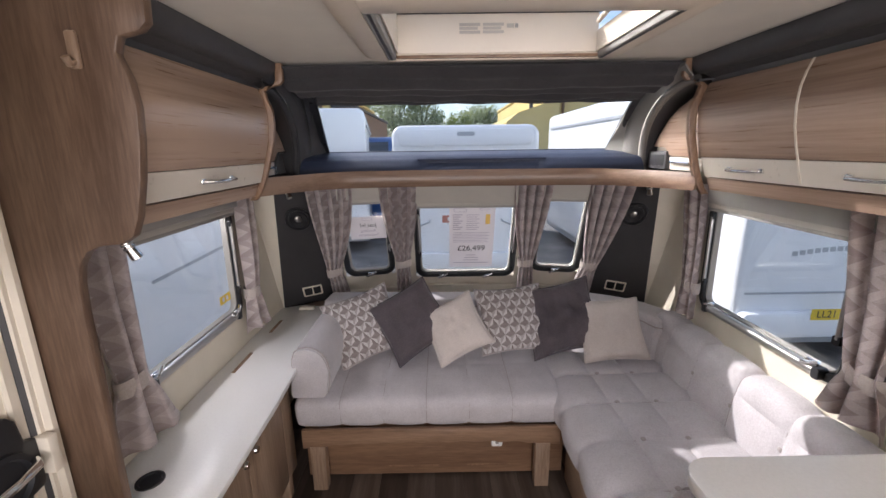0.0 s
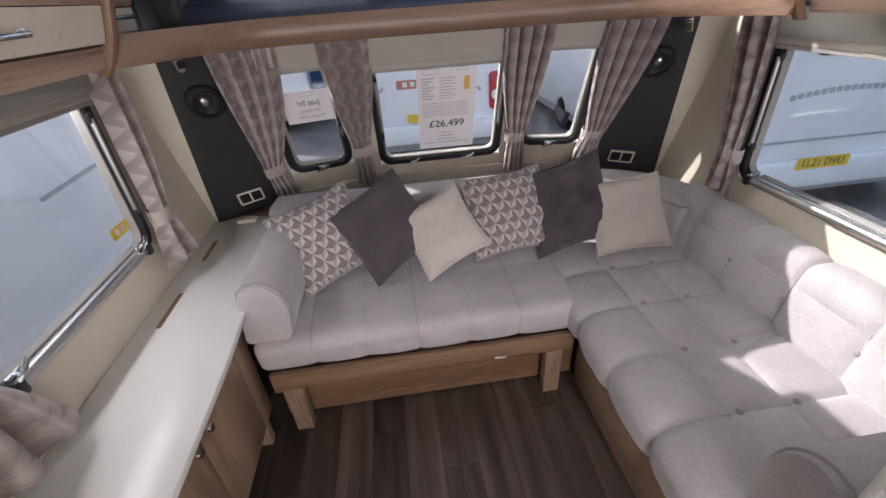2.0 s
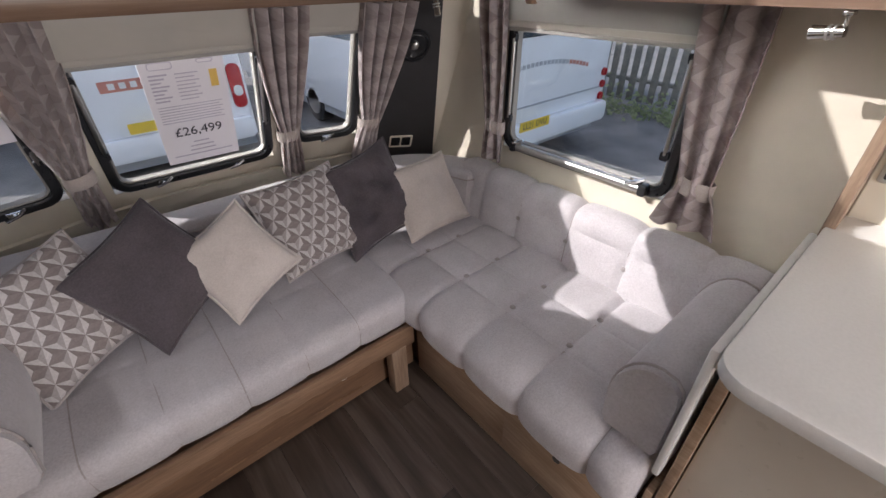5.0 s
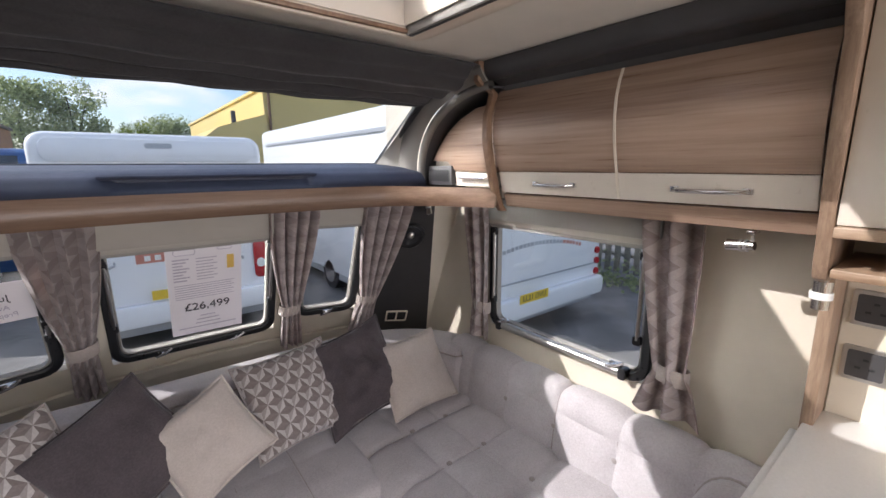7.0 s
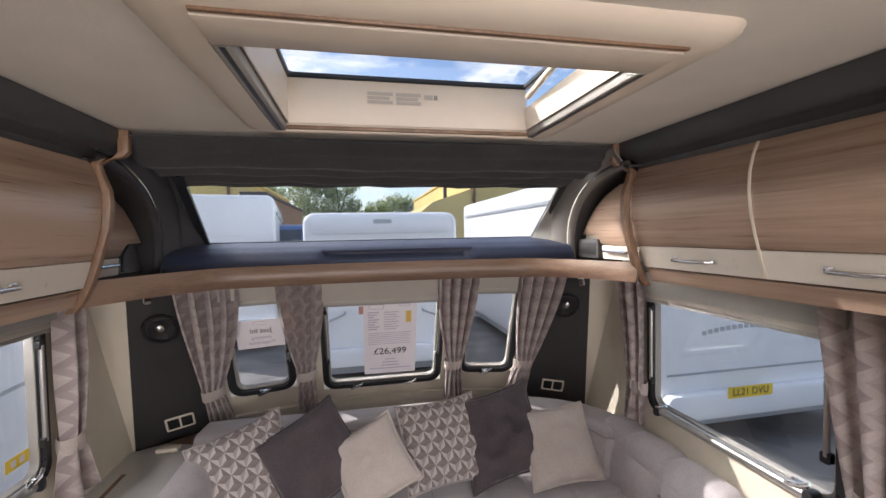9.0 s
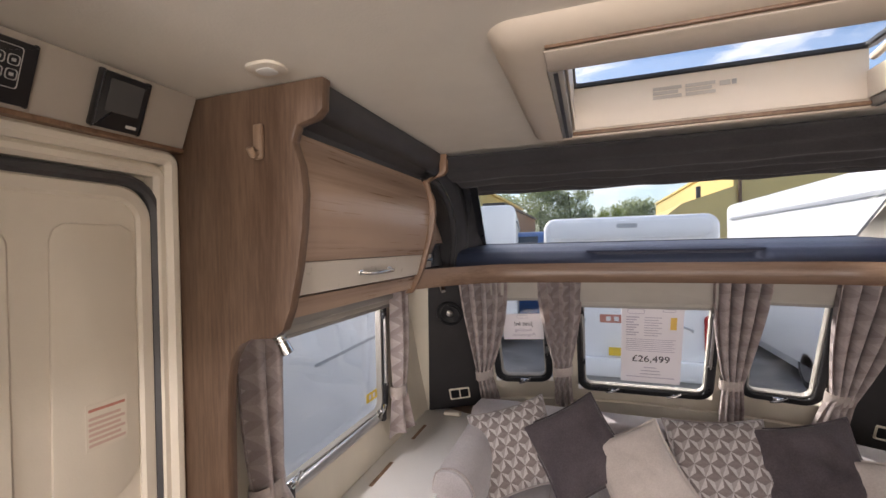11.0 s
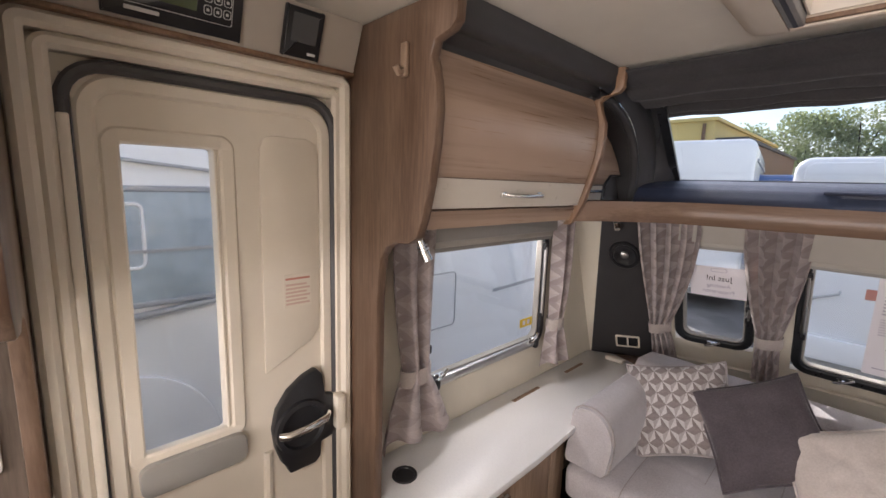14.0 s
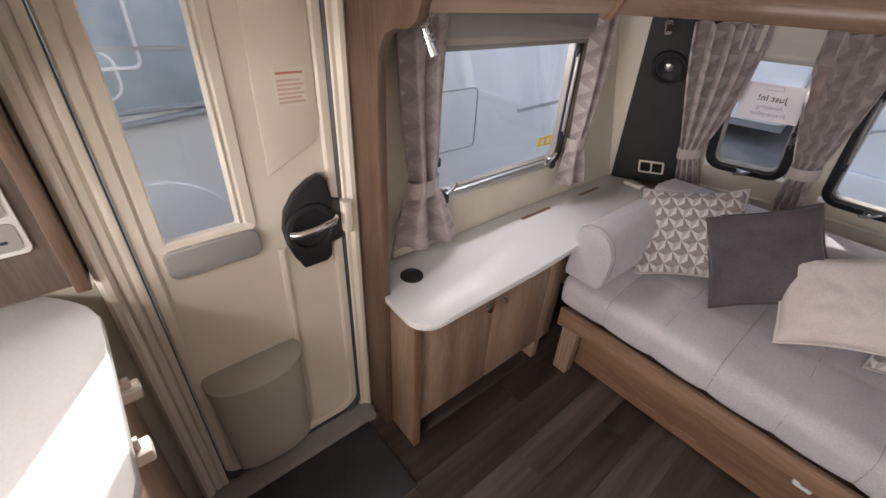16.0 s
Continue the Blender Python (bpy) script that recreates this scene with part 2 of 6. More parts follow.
GREY_GLOSS = plain("grey_gloss_panel", (0.36, 0.34, 0.30), 0.25, vary=0.03)
GREY_PLASTIC = plain("grey_plastic", (0.30, 0.285, 0.26), 0.5, vary=0.05, bump=0.15)
BIN_GREY = plain("warm_grey_bin", (0.44, 0.41, 0.35), 0.45, vary=0.04, bump=0.1)
DARK_PANEL = plain("charcoal_vinyl_panel", (0.035, 0.033, 0.034), 0.55, vary=0.12, bump=0.3, bscale=420)
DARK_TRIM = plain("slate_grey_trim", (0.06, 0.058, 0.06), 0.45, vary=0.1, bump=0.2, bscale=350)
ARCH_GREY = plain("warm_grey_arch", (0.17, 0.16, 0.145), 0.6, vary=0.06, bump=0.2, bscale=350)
BLACK = plain("black_plastic", (0.018, 0.018, 0.02), 0.35, vary=0.1)
RUBBER = plain("black_rubber_seal", (0.02, 0.021, 0.023), 0.3, vary=0.15)
NAVY = plain("dark_blue_ledge_vinyl", (0.022, 0.029, 0.055), 0.5, vary=0.1, bump=0.25, bscale=380)
BLINDCLOTH = fabric("charcoal_blind_cloth", (0.026, 0.0245, 0.026), (0.052, 0.049, 0.051), sheen=0.15)
CASSETTE = plain("beige_blind_cassette", (0.45, 0.42, 0.37), 0.5, vary=0.05)
CASS_GREY = plain("grey_blind_cassette", (0.33, 0.315, 0.29), 0.45, vary=0.05)
CHROME = plain("chrome", (0.75, 0.74, 0.72), 0.16, 1.0, vary=0.04)
STEEL = plain("brushed_steel", (0.55, 0.54, 0.52), 0.35, 1.0, vary=0.06)
WORKTOP = plain("white_speckled_worktop", (0.80, 0.79, 0.77), 0.3, vary=0.03, scale=140)
UPHOLSTERY = fabric("grey_lilac_upholstery", (0.405, 0.378, 0.388), (0.59, 0.558, 0.572))
PIPING = fabric("seam_piping", (0.30, 0.265, 0.255), (0.42, 0.38, 0.37))
VELVET = fabric("slate_velvet", (0.055, 0.045, 0.051), (0.113, 0.094, 0.103), weave=500, sheen=0.25)
CREAM_CUSH = fabric("oatmeal_cushion_cloth", (0.50, 0.44, 0.40), (0.66, 0.595, 0.55))
TRI = triangles("triangle_weave", 0.052)
CURTAIN = zigzag("chevron_curtain", 3.6)
CURTAIN_FLAT = zigzag("broad_chevron_curtain", 2.4)
TIE = fabric("taupe_tieback", (0.36, 0.30, 0.27), (0.48, 0.42, 0.38))
GLASS = glass_mat("window_acrylic", (0.96, 0.98, 0.98))
SMOKE = glass_mat("rooflight_acrylic", (0.90, 0.94, 0.98))
FROST = glass_mat("door_window_acrylic", (0.98, 0.99, 0.99), 0.03)
PAPER = plain("white_paper", (0.82, 0.79, 0.83), 0.8, vary=0.02)
INK = plain("dark_print", (0.05, 0.045, 0.06), 0.7)
INK_PALE = plain("pale_print", (0.50, 0.46, 0.55), 0.7)
INK_FADED = plain("faded_red_print", (0.62, 0.44, 0.36), 0.6)
INK_RED = plain("red_print", (0.55, 0.22, 0.16), 0.6)
INK_YELLOW = plain("yellow_print", (0.75, 0.50, 0.12), 0.6)
LCD = plain("olive_lcd", (0.055, 0.07, 0.025), 0.2)
SCREEN = plain("dark_screen", (0.085, 0.085, 0.085), 0.08)
MARK = plain("pale_mark", (0.55, 0.54, 0.52), 0.5)
WHITE_PLASTIC = plain("white_plastic", (0.80, 0.79, 0.76), 0.35)
MAT_DARK = fabric("dark_doormat", (0.018, 0.018, 0.02), (0.045, 0.043, 0.042))
PLANK = plank_mat("grey_brown_plank")
SUBFLOOR = plain("dark_floor_joint", (0.03, 0.024, 0.02), 0.6)
ASPHALT = plain("asphalt", (0.19, 0.182, 0.176), 0.9, vary=0.3, scale=2, bump=0.6, bscale=60)
VAN_WHITE = plain("white_van_panel", (0.90, 0.91, 0.92), 0.25, vary=0.02, coat=0.4)
VAN_GREY = plain("grey_van_panel", (0.42, 0.44, 0.46), 0.3, vary=0.04)
VAN_GLASS = plain("tinted_van_window", (0.035, 0.05, 0.065), 0.08, vary=0.1)
# Opaque pale glass: glare and reflected sky put into the colour.
GLARE_GLASS = plain("glare_pale_window", (0.40, 0.48, 0.54), 0.06, vary=0.15)
RED = plain("red_lens", (0.45, 0.02, 0.025), 0.2)
YELLOW = plain("number_plate_yellow", (0.85, 0.60, 0.05), 0.4)
BLUE = plain("blue_paint", (0.04, 0.12, 0.32), 0.3)
RENDER_YELLOW = plain("yellow_render_wall", (0.70, 0.55, 0.22), 0.85, vary=0.08, scale=0.6, bump=0.3, bscale=30)
BROWN_CLAD = plain("brown_cladding", (0.20, 0.12, 0.07), 0.7, vary=0.1)
ROOF_DARK = plain("dark_roof", (0.09, 0.085, 0.08), 0.8)
LEAF = leaf_mat("tree_leaf", (0.20, 0.25, 0.11), (0.42, 0.47, 0.25))
LEAF2 = leaf_mat("bright_leaf", (0.14, 0.20, 0.03), (0.34, 0.40, 0.09))
BARK = plain("bark", (0.06, 0.045, 0.035), 0.9)
TIMBER = plain("weathered_fence_timber", (0.25, 0.235, 0.20), 0.85, vary=0.25, scale=12)


# ---------------------------------------------------------------- mesh helpers
def mesh_of(name, bm, material, smooth=True):
    me = bpy.data.meshes.new(name)
    bm.normal_update()
    bm.to_mesh(me)
    bm.free()
    me.materials.append(material)
    if smooth:
        for p in me.polygons:
            p.use_smooth = True
        me.set_sharp_from_angle(angle=radians(40))
    return me


def part(name, bm, material, parent, label="", smooth=True):
    ob = new(name, mesh_of(name, bm, material, smooth))
    ob.parent = parent
    if label:
        ob["label"] = label
    return ob


def solid(name, bm, material, label, category, kind="", group="", smooth=True):
    """A top-level thing of one mesh."""
    return tagged(new(name, mesh_of(name, bm, material, smooth)), label, category, group, kind)


def thing(name, label, category, group="", kind="", at=None):
    ob = new(name)
    ob.empty_display_size = 0.05
    if at is not None:
        ob.matrix_world = at
    return tagged(ob, label, category, group, kind)


def box(x0, x1, y0, y1, z0, z1, bevel=0.0, bm=None, segs=2):
    made = bmesh.new()
    bmesh.ops.create_cube(made, size=1.0)
    for v in made.verts:
        v.co = Vector(((x0 + x1) / 2 + v.co.x * (x1 - x0), (y0 + y1) / 2 + v.co.y * (y1 - y0), (z0 + z1) / 2 + v.co.z * (z1 - z0)))
    if bevel:
        bmesh.ops.bevel(made, geom=made.edges[:], offset=bevel, segments=segs, affect="EDGES", profile=0.5)
    return join(bm, made)


def join(bm, made):
    if bm is None:
        return made
    tmp = bpy.data.meshes.new("tmp")
    made.to_mesh(tmp)
    made.free()
    bm.from_mesh(tmp)
    bpy.data.meshes.remove(tmp)
    return bm


def moved(bm, m):
    bmesh.ops.transform(bm, matrix=m, verts=bm.verts[:])
    return bm


def prism(outline, put, a, b, bevel=0.0, bm=None):
    """A flat outline (p, q) drawn out from a to b; put(p, q, r) gives the place."""
    made = bmesh.new()
    lo = [made.verts.new(put(p, q, a)) for p, q in outline]
    hi = [made.verts.new(put(p, q, b)) for p, q in outline]
    n = len(outline)
    made.faces.new(lo)
    made.faces.new(hi)
    for i in range(n):
        made.faces.new((lo[i], lo[(i + 1) % n], hi[(i + 1) % n], hi[i]))
    bmesh.ops.recalc_face_normals(made, faces=made.faces[:])
    if bevel:
        sharp = [e for e in made.edges if e.calc_face_angle(0) > 0.6]
        bmesh.ops.bevel(made, geom=sharp, offset=bevel, segments=2, affect="EDGES", profile=0.5)
    return join(bm, made)


def loft(rings, closed=True, caps=True, bm=None):
    made = bmesh.new()
    rows = [[made.verts.new(p) for p in ring] for ring in rings]
    n = len(rows[0])
    for a, b in zip(rows, rows[1:]):
        for i in range(n if closed else n - 1):
            made.faces.new((a[i], a[(i + 1) % n], b[(i + 1) % n], b[i]))
    if caps and closed:
        made.faces.new(rows[0][::-1])
        made.faces.new(rows[-1])
    bmesh.ops.recalc_face_normals(made, faces=made.faces[:])
    return join(bm, made)


def tube(points, r, sides=8, bm=None, closed=False):
    pts = [Vector(p) for p in points]
    rings = []
    n = len(pts)
    for i, p in enumerate(pts):
        a = pts[(i - 1) % n] if closed or i else p
        b = pts[(i + 1) % n] if closed or i < n - 1 else p
        d = (b - a).normalized()
        u = d.cross(Vector((0, 0, 1)))
        if u.length < 0.05:
            u = d.cross(Vector((0, 1, 0)))
        u.normalize()
        w = d.cross(u)
        rings.append([p + r * (math.cos(2 * math.pi * k / sides) * u + math.sin(2 * math.pi * k / sides) * w) for k in range(sides)])
    if closed:
        rings.append(rings[0])
        return loft(rings, True, False, bm)
    return loft(rings, True, True, bm)


def rod(a, b, r, r2=None, sides=16, bm=None):
    """A round bar from a to b."""
    a, b = Vector(a), Vector(b)
    d = (b - a).normalized()
    u = d.orthogonal().normalized()
    w = d.cross(u)
    r2 = r if r2 is None else r2
    ring = lambda c, q: [c + q * (math.cos(2 * math.pi * k / sides) * u + math.sin(2 * math.pi * k / sides) * w) for k in range(sides)]
    return loft([ring(a, r), ring(b, r2)], True, True, bm)


def rrect(u0, u1, v0, v1, r, n=6):
    """A rounded rectangle's outline, counterclockwise."""
    pts = []
    for cu, cv, a0 in ((u1 - r, v1 - r, 0), (u0 + r, v1 - r, 90), (u0 + r, v0 + r, 180), (u1 - r, v0 + r, 270)):
        for k in range(n + 1):
            a = radians(a0 + 90 * k / n)
            pts.append((cu + r * math.cos(a), cv + r * math.sin(a)))
    return pts


def ring_frame(put, u0, u1, v0, v1, r, width, deep, back=0.0, bm=None):
    """A rounded frame of that width; put(u, v, out) gives the place."""
    e = min(width, deep) * 0.3
    loops = [(0, back), (0, deep - e), (e, deep), (width - e, deep), (width, deep - e), (width, back), (0, back)]
    rings = []
    for inset, out in loops:
        rings.append([put(p, q, out) for p, q in rrect(u0 + inset, u1 - inset, v0 + inset, v1 - inset, max(0.004, r - inset))])
    return loft(rings, True, False, bm)


def slab(put, u0, u1, v0, v1, r, a, b, bm=None, bevel=0.0):
    """A rounded plate between depths a and b."""
    return prism(rrect(u0, u1, v0, v1, r), put, a, b, bevel, bm)


def sheet(f, nu, nv, thick=0.0, uv=False, bm=None):
    """A surface f(i, j), 0 to 1 each way, thickened along its normals."""
    made = bmesh.new()
    g = [[made.verts.new(f(i / nu, j / nv)) for j in range(nv + 1)] for i in range(nu + 1)]
    layer = made.loops.layers.uv.new("UVMap") if uv else None
    for i in range(nu):
        for j in range(nv):
            face = made.faces.new((g[i][j], g[i + 1][j], g[i + 1][j + 1], g[i][j + 1]))
            if uv:
                for loop, (a, b) in zip(face.loops, ((i, j), (i + 1, j), (i + 1, j + 1), (i, j + 1))):
                    loop[layer].uv = (a / nu, b / nv)
    if thick:
        made.normal_update()
        made.verts.index_update()
        top = made.faces[:]
        rim = [e for e in made.edges if e.is_boundary]
        under = {v: made.verts.new(v.co - v.normal * thick) for v in made.verts[:]}
        for face in top:
            low = made.faces.new([under[v] for v in reversed(face.verts)])
            if uv:
                for a, b in zip(low.loops, reversed(face.loops)):
                    a[layer].uv = b[layer].uv
        for e in rim:
            a, b = e.verts
            wall = made.faces.new((a, b, under[b], under[a]))
            if uv:
                for loop in wall.loops:
                    loop[layer].uv = (0.5, 0.5)
        bmesh.ops.recalc_face_normals(made, faces=made.faces[:])
    return join(bm, made)


def words(text, size, put_m, material, parent, name="lettering", label="", thick=0.0006):
    cu = bpy.data.curves.new(name, "FONT")
    cu.body = text
    cu.size = size
    cu.extrude = thick
    cu.align_x = "CENTER"
    cu.align_y = "CENTER"
    tmp = bpy.data.objects.new("tmp", cu)
    scene.collection.objects.link(tmp)
    bpy.context.view_layer.update()
    me = bpy.data.meshes.new_from_object(tmp.evaluated_get(bpy.context.evaluated_depsgraph_get()))
    bpy.data.objects.remove(tmp)
    me.transform(put_m)
    me.materials.clear()
    me.materials.append(material)
    ob = new(name, me)
    ob.parent = parent
    if label:
        ob["label"] = label
    return ob


def axes(o, u, v):
    """A matrix with origin o whose x runs along u and y along v."""
    u, v = Vector(u).normalized(), Vector(v).normalized()
    w = u.cross(v)
    return Matrix(((u.x, v.x, w.x, o[0]), (u.y, v.y, w.y, o[1]), (u.z, v.z, w.z, o[2]), (0, 0, 0, 1)))


# ---------------------------------------------------------------- the shell
W, CEIL, BACK = 1.11, 1.862, -2.3
FLIP = 1
WALL = 0.035


def front(x, z):
    """The leaning, bowed front wall's inner face."""
    a = abs(x)
    d = -0.21 * a * a if a < 0.78 else -0.128 - 0.71 * (a - 0.78)
    return 2.92 - 0.385 * (z - 0.74) + d


def on_front(u, v, out=0.0):
    return Vector((u, front(u, v) - out, v - 0.3 * out))


def on_left(u, v, out=0.0):
    return Vector((-W + out, u, v))


def on_right(u, v, out=0.0):
    return Vector((W - out, u, v))


def structure(name, bm, material, label, category, smooth=True):
    return solid(name, bm, material, label, category, "structure", smooth=smooth)


floor = structure("floor", box(-W - WALL, W + WALL, BACK, 3.1, -0.06, -0.004), SUBFLOOR, "dark joint board under grey-brown wood-effect planks", "floor", False)

SIDE_WIN = (1.34, 2.09, 0.80, 1.34)
DOOR = (0.55, 1.066, 0.03, 1.665)


def side_wall(name, sx, holes, label):
    """A side wall of upright strips round its openings (y0, y1, z0, z1)."""
    bm = bmesh.new()
    a, b = (sx * W, sx * (W + WALL)) if sx > 0 else (sx * (W + WALL), sx * W)
    y = BACK
    for y0, y1, z0, z1 in holes:
        box(a, b, y, y0, -0.06, CEIL + 0.05, 0, bm)
        if z0 > -0.05:
            box(a, b, y0, y1, -0.06, z0, 0, bm)
        box(a, b, y0, y1, z1, CEIL + 0.05, 0, bm)
        y = y1
    box(a, b, y, 3.0, -0.06, CEIL + 0.05, 0, bm)
    return structure(name, bm, CREAM_WALL, label, "wall", False)


side_wall("wall_left", -1, [DOOR, SIDE_WIN], "cream wallboard side wall with door and window openings")
side_wall("wall_right", 1, [SIDE_WIN], "cream wallboard side wall with a window opening")
structure("wall_back", box(-W - WALL, W + WALL, BACK - WALL, BACK, -0.06, CEIL + 0.05), CREAM_WALL, "plain cream wallboard end wall", "wall", False)

FRONT_WINS = [(-0.31, 0.345, 0.715, 1.345), (-0.755, -0.445, 0.758, 1.345), (0.44, 0.75, 0.765, 1.345)]


def front_wall():
    xs = sorted({-W, -0.95, -0.78, 0.78, -0.86, -0.6, -0.2, 0, 0.2, 0.6, 0.86, 0.95, W, *(v for w in FRONT_WINS for v in w[:2])})
    zs = sorted({-0.06, 0.3, 0.5, 0.9, 1.1, 1.42, *(v for w in FRONT_WINS for v in w[2:])})
    bm = bmesh.new()
    grid = {(i, j): bm.verts.new(on_front(x, z)) for i, x in enumerate(xs) for j, z in enumerate(zs)}
    for i in range(len(xs) - 1):
        for j in range(len(zs) - 1):
            mx, mz = (xs[i] + xs[i + 1]) / 2, (zs[j] + zs[j + 1]) / 2
            if any(a < mx < b and c < mz < d for a, b, c, d in FRONT_WINS):
                continue
            bm.faces.new((grid[i, j], grid[i + 1, j], grid[i + 1, j + 1], grid[i, j + 1]))
    bmesh.ops.delete(bm, geom=[v for v in bm.verts if not v.link_faces], context="VERTS")
    bm.normal_update()
    bmesh.ops.solidify(bm, geom=bm.faces[:], thickness=FLIP * WALL)
    structure("wall_front", bm, CREAM_WALL, "cream bowed front wall with three window openings", "wall", False)


front_wall()

SKY = (-0.275, 0.367, 1.18, 1.65)
# Unseen rear ceiling hole, added to let daylight in.
REAR_SKY = (-0.25, 0.25, -0.9, -0.45)


def ceiling():
    bm = bmesh.new()
    z0, z1 = CEIL, CEIL + 0.05
    for x0, x1, y0, y1 in ((-W, W, BACK, REAR_SKY[2]), (-W, REAR_SKY[0], REAR_SKY[2], REAR_SKY[3]), (REAR_SKY[1], W, REAR_SKY[2], REAR_SKY[3]),
                           (-W, W, REAR_SKY[3], SKY[2]), (-W, SKY[0], SKY[2], SKY[3]), (SKY[1], W, SKY[2], SKY[3]), (-W, W, SKY[3], 1.86)):
        box(x0, x1, y0, y1, z0, z1, 0, bm)
    structure("ceiling", bm, CEILING, "pale cream ceiling board", "ceiling", False)
    # the roof over the nose, past the panoramic window's head
    bm = prism([(1.86, CEIL), (1.86, CEIL + 0.05), (2.0, 1.845), (1.98, 1.80)], lambda p, q, r: Vector((r, p, q)), -W, W)
    for x0, x1 in ((-W, -0.79), (0.79, W)):
        prism([(2.001, 1.80), (2.001, 1.845), (2.30, 1.83), (2.275, 1.79)], lambda p, q, r: Vector((r, p, q)), x0, x1, 0, bm)
    structure("ceiling_nose", bm, ARCH_GREY, "grey sloping roof panel over the nose", "ceiling", False)


ceiling()

# ---------------------------------------------------------------- windows
def catch(name, put, u, v, parent):
    """A chrome window catch: a base, a swivel and a lever."""
    bm = box(-0.022, 0.022, -0.010, 0.010, 0, 0.010, 0.003)
    rod((0, 0, 0.008), (0, 0, 0.022), 0.009, 0.007, 12, bm)
    tube([(-0.030, -0.012, 0.017), (-0.010, -0.002, 0.022), (0.010, 0.004, 0.022), (0.034, 0.018, 0.016)], 0.0062, 8, bm)
    o = put(u, v, 0.016)
    du, dv = put(u + 0.01, v, 0.016) - o, put(u, v + 0.01, 0.016) - o
    if du.cross(dv).dot(put(u, v, 0.05) - o) < 0:
        du = -du
    return part(name, moved(bm, axes(o, du, dv)), CHROME, parent, "chrome window catch")


def hinged_window(name, put, u0, u1, v0, v1, top, label, catches, stays, cass):
    """An acrylic window in a rubber frame, with a blind cassette over its head."""
    w = thing(name, label, "window", kind="structure")
    part("window_frame", ring_frame(put, u0, u1, v0, v1, 0.07, 0.034, 0.018, -0.02), RUBBER, w, "black rubber window frame")
    part("inner_seal", ring_frame(put, u0 + 0.034, u1 - 0.034, v0 + 0.034, v1 - 0.034, 0.042, 0.008, 0.006, -0.022), GREY_PLASTIC, w, "grey inner seal")
    pane = part("pane", slab(put, u0 + 0.02, u1 - 0.02, v0 + 0.02, v1 - 0.02, 0.05, -0.022, -0.018), GLASS, w, "clear acrylic pane")
    pane.visible_shadow = False
    for cu, cv in catches:
        catch("catch", put, cu, cv, w)
    if u1 - u0 > 0.7:
        rail = part("bottom_bar", tube([put(u0 + 0.085 + (u1 - u0 - 0.17) * k / 10, v0 + 0.024, 0.020) for k in range(11)], 0.0165, 14), STEEL, w, "bright metal rail along the sill")
        for e in (u0 + 0.082, u1 - 0.082):
            part("rail_end", slab(put, e - 0.014, e + 0.014, v0 + 0.004, v0 + 0.046, 0.010, 0.004, 0.042, bevel=0.004), BLACK, rail, "black rail end block")
    for su, s0, s1 in stays:
        bm = tube([put(su, s0, 0.014), put(su, s0 + 0.01, 0.026), put(su, s1 - 0.01, 0.026), put(su, s1, 0.014)], 0.0075, 10)
        st = part("stay", bm, STEEL, w, "grey telescopic window stay")
        part("stay_clamp", slab(put, su - 0.013, su + 0.013, s0 - 0.008, s0 + 0.022, 0.006, 0.016, 0.032), BLACK, st, "black stay clamp")
        part("stay_clamp", slab(put, su - 0.012, su + 0.012, s1 - 0.02, s1 + 0.008, 0.006, 0.016, 0.03), BLACK, st, "black stay clamp")
    b = thing("roller_blind", "raised roller blind in a slim cassette over a window", "blind", group="window blinds")
    part("cassette", slab(put, u0 - 0.01, u1 + 0.01, top + 0.028, 1.392, 0.012, 0.004, 0.048, bevel=0.003), cass, b, "blind cassette")
    part("blind_fold", slab(put, u0, u1, top + 0.006, top + 0.028, 0.006, 0.01, 0.036, bevel=0.002), CASSETTE, b, "pleated blind edge")
    part("pull_bar", slab(put, u0 + 0.004, u1 - 0.004, top - 0.008, top + 0.006, 0.005, 0.012, 0.034, bevel=0.002), CASS_GREY, b, "blind pull bar")
    return w


y0, y1, z0, z1 = SIDE_WIN
side_window = hinged_window("window_1", on_left, y0, y1, z0, z1, 1.285, "acrylic side window in a black rubber frame above the side cabinet",
              [(1.44, 0.846), (1.99, 0.846)], [(2.05, 0.93, 1.25), (1.385, 0.95, 1.25)], CASS_GREY)
hinged_window("window_2", on_right, y0, y1, z0, z1, 1.275, "acrylic side window in a black rubber frame above the side sofa",
              [(1.455, 0.846), (1.99, 0.846)], [(2.05, 0.93, 1.25), (1.385, 0.95, 1.25)], CASS_GREY)
for i, (a, b, c, d) in enumerate(FRONT_WINS):
    mid = (a + b) / 2
    hinged_window("window_%d" % (i + 3), on_front, a, b, c, d, 1.228 if i == 0 else 1.265, "acrylic front window in a black rubber frame behind the sofa",
                  [(mid - 0.15, c + 0.02), (mid + 0.15, c + 0.02)] if i == 0 else [(mid, c + 0.02)],
                  [(a + 0.028, 0.9, 1.19), (b - 0.028, 0.9, 1.19)] if i == 0 else [(b - 0.02 if a < 0 else a + 0.02, 0.93, 1.0)], CASSETTE)

lab = part("pane_label", slab(on_left, 1.955, 2.045, 0.888, 0.926, 0.003, -0.0175, -0.0165), YELLOW, side_window, "small yellow warning label")
for u in (1.975, 2.008):
    part("label_mark", slab(on_left, u, u + 0.018, 0.897, 0.917, 0.002, -0.0164, -0.0158), PAPER, lab, "white mark on the label")

# window sill board along the foot of the front windows
structure("trim_front_sill", sheet(lambda i, j: on_front(-0.8 + 1.6 * i, 0.60 + 0.06 * j, 0.018 + 0.012 * j), 30, 1, 0.014), CREAM_WALL, "cream sill board below the front windows", "sill")

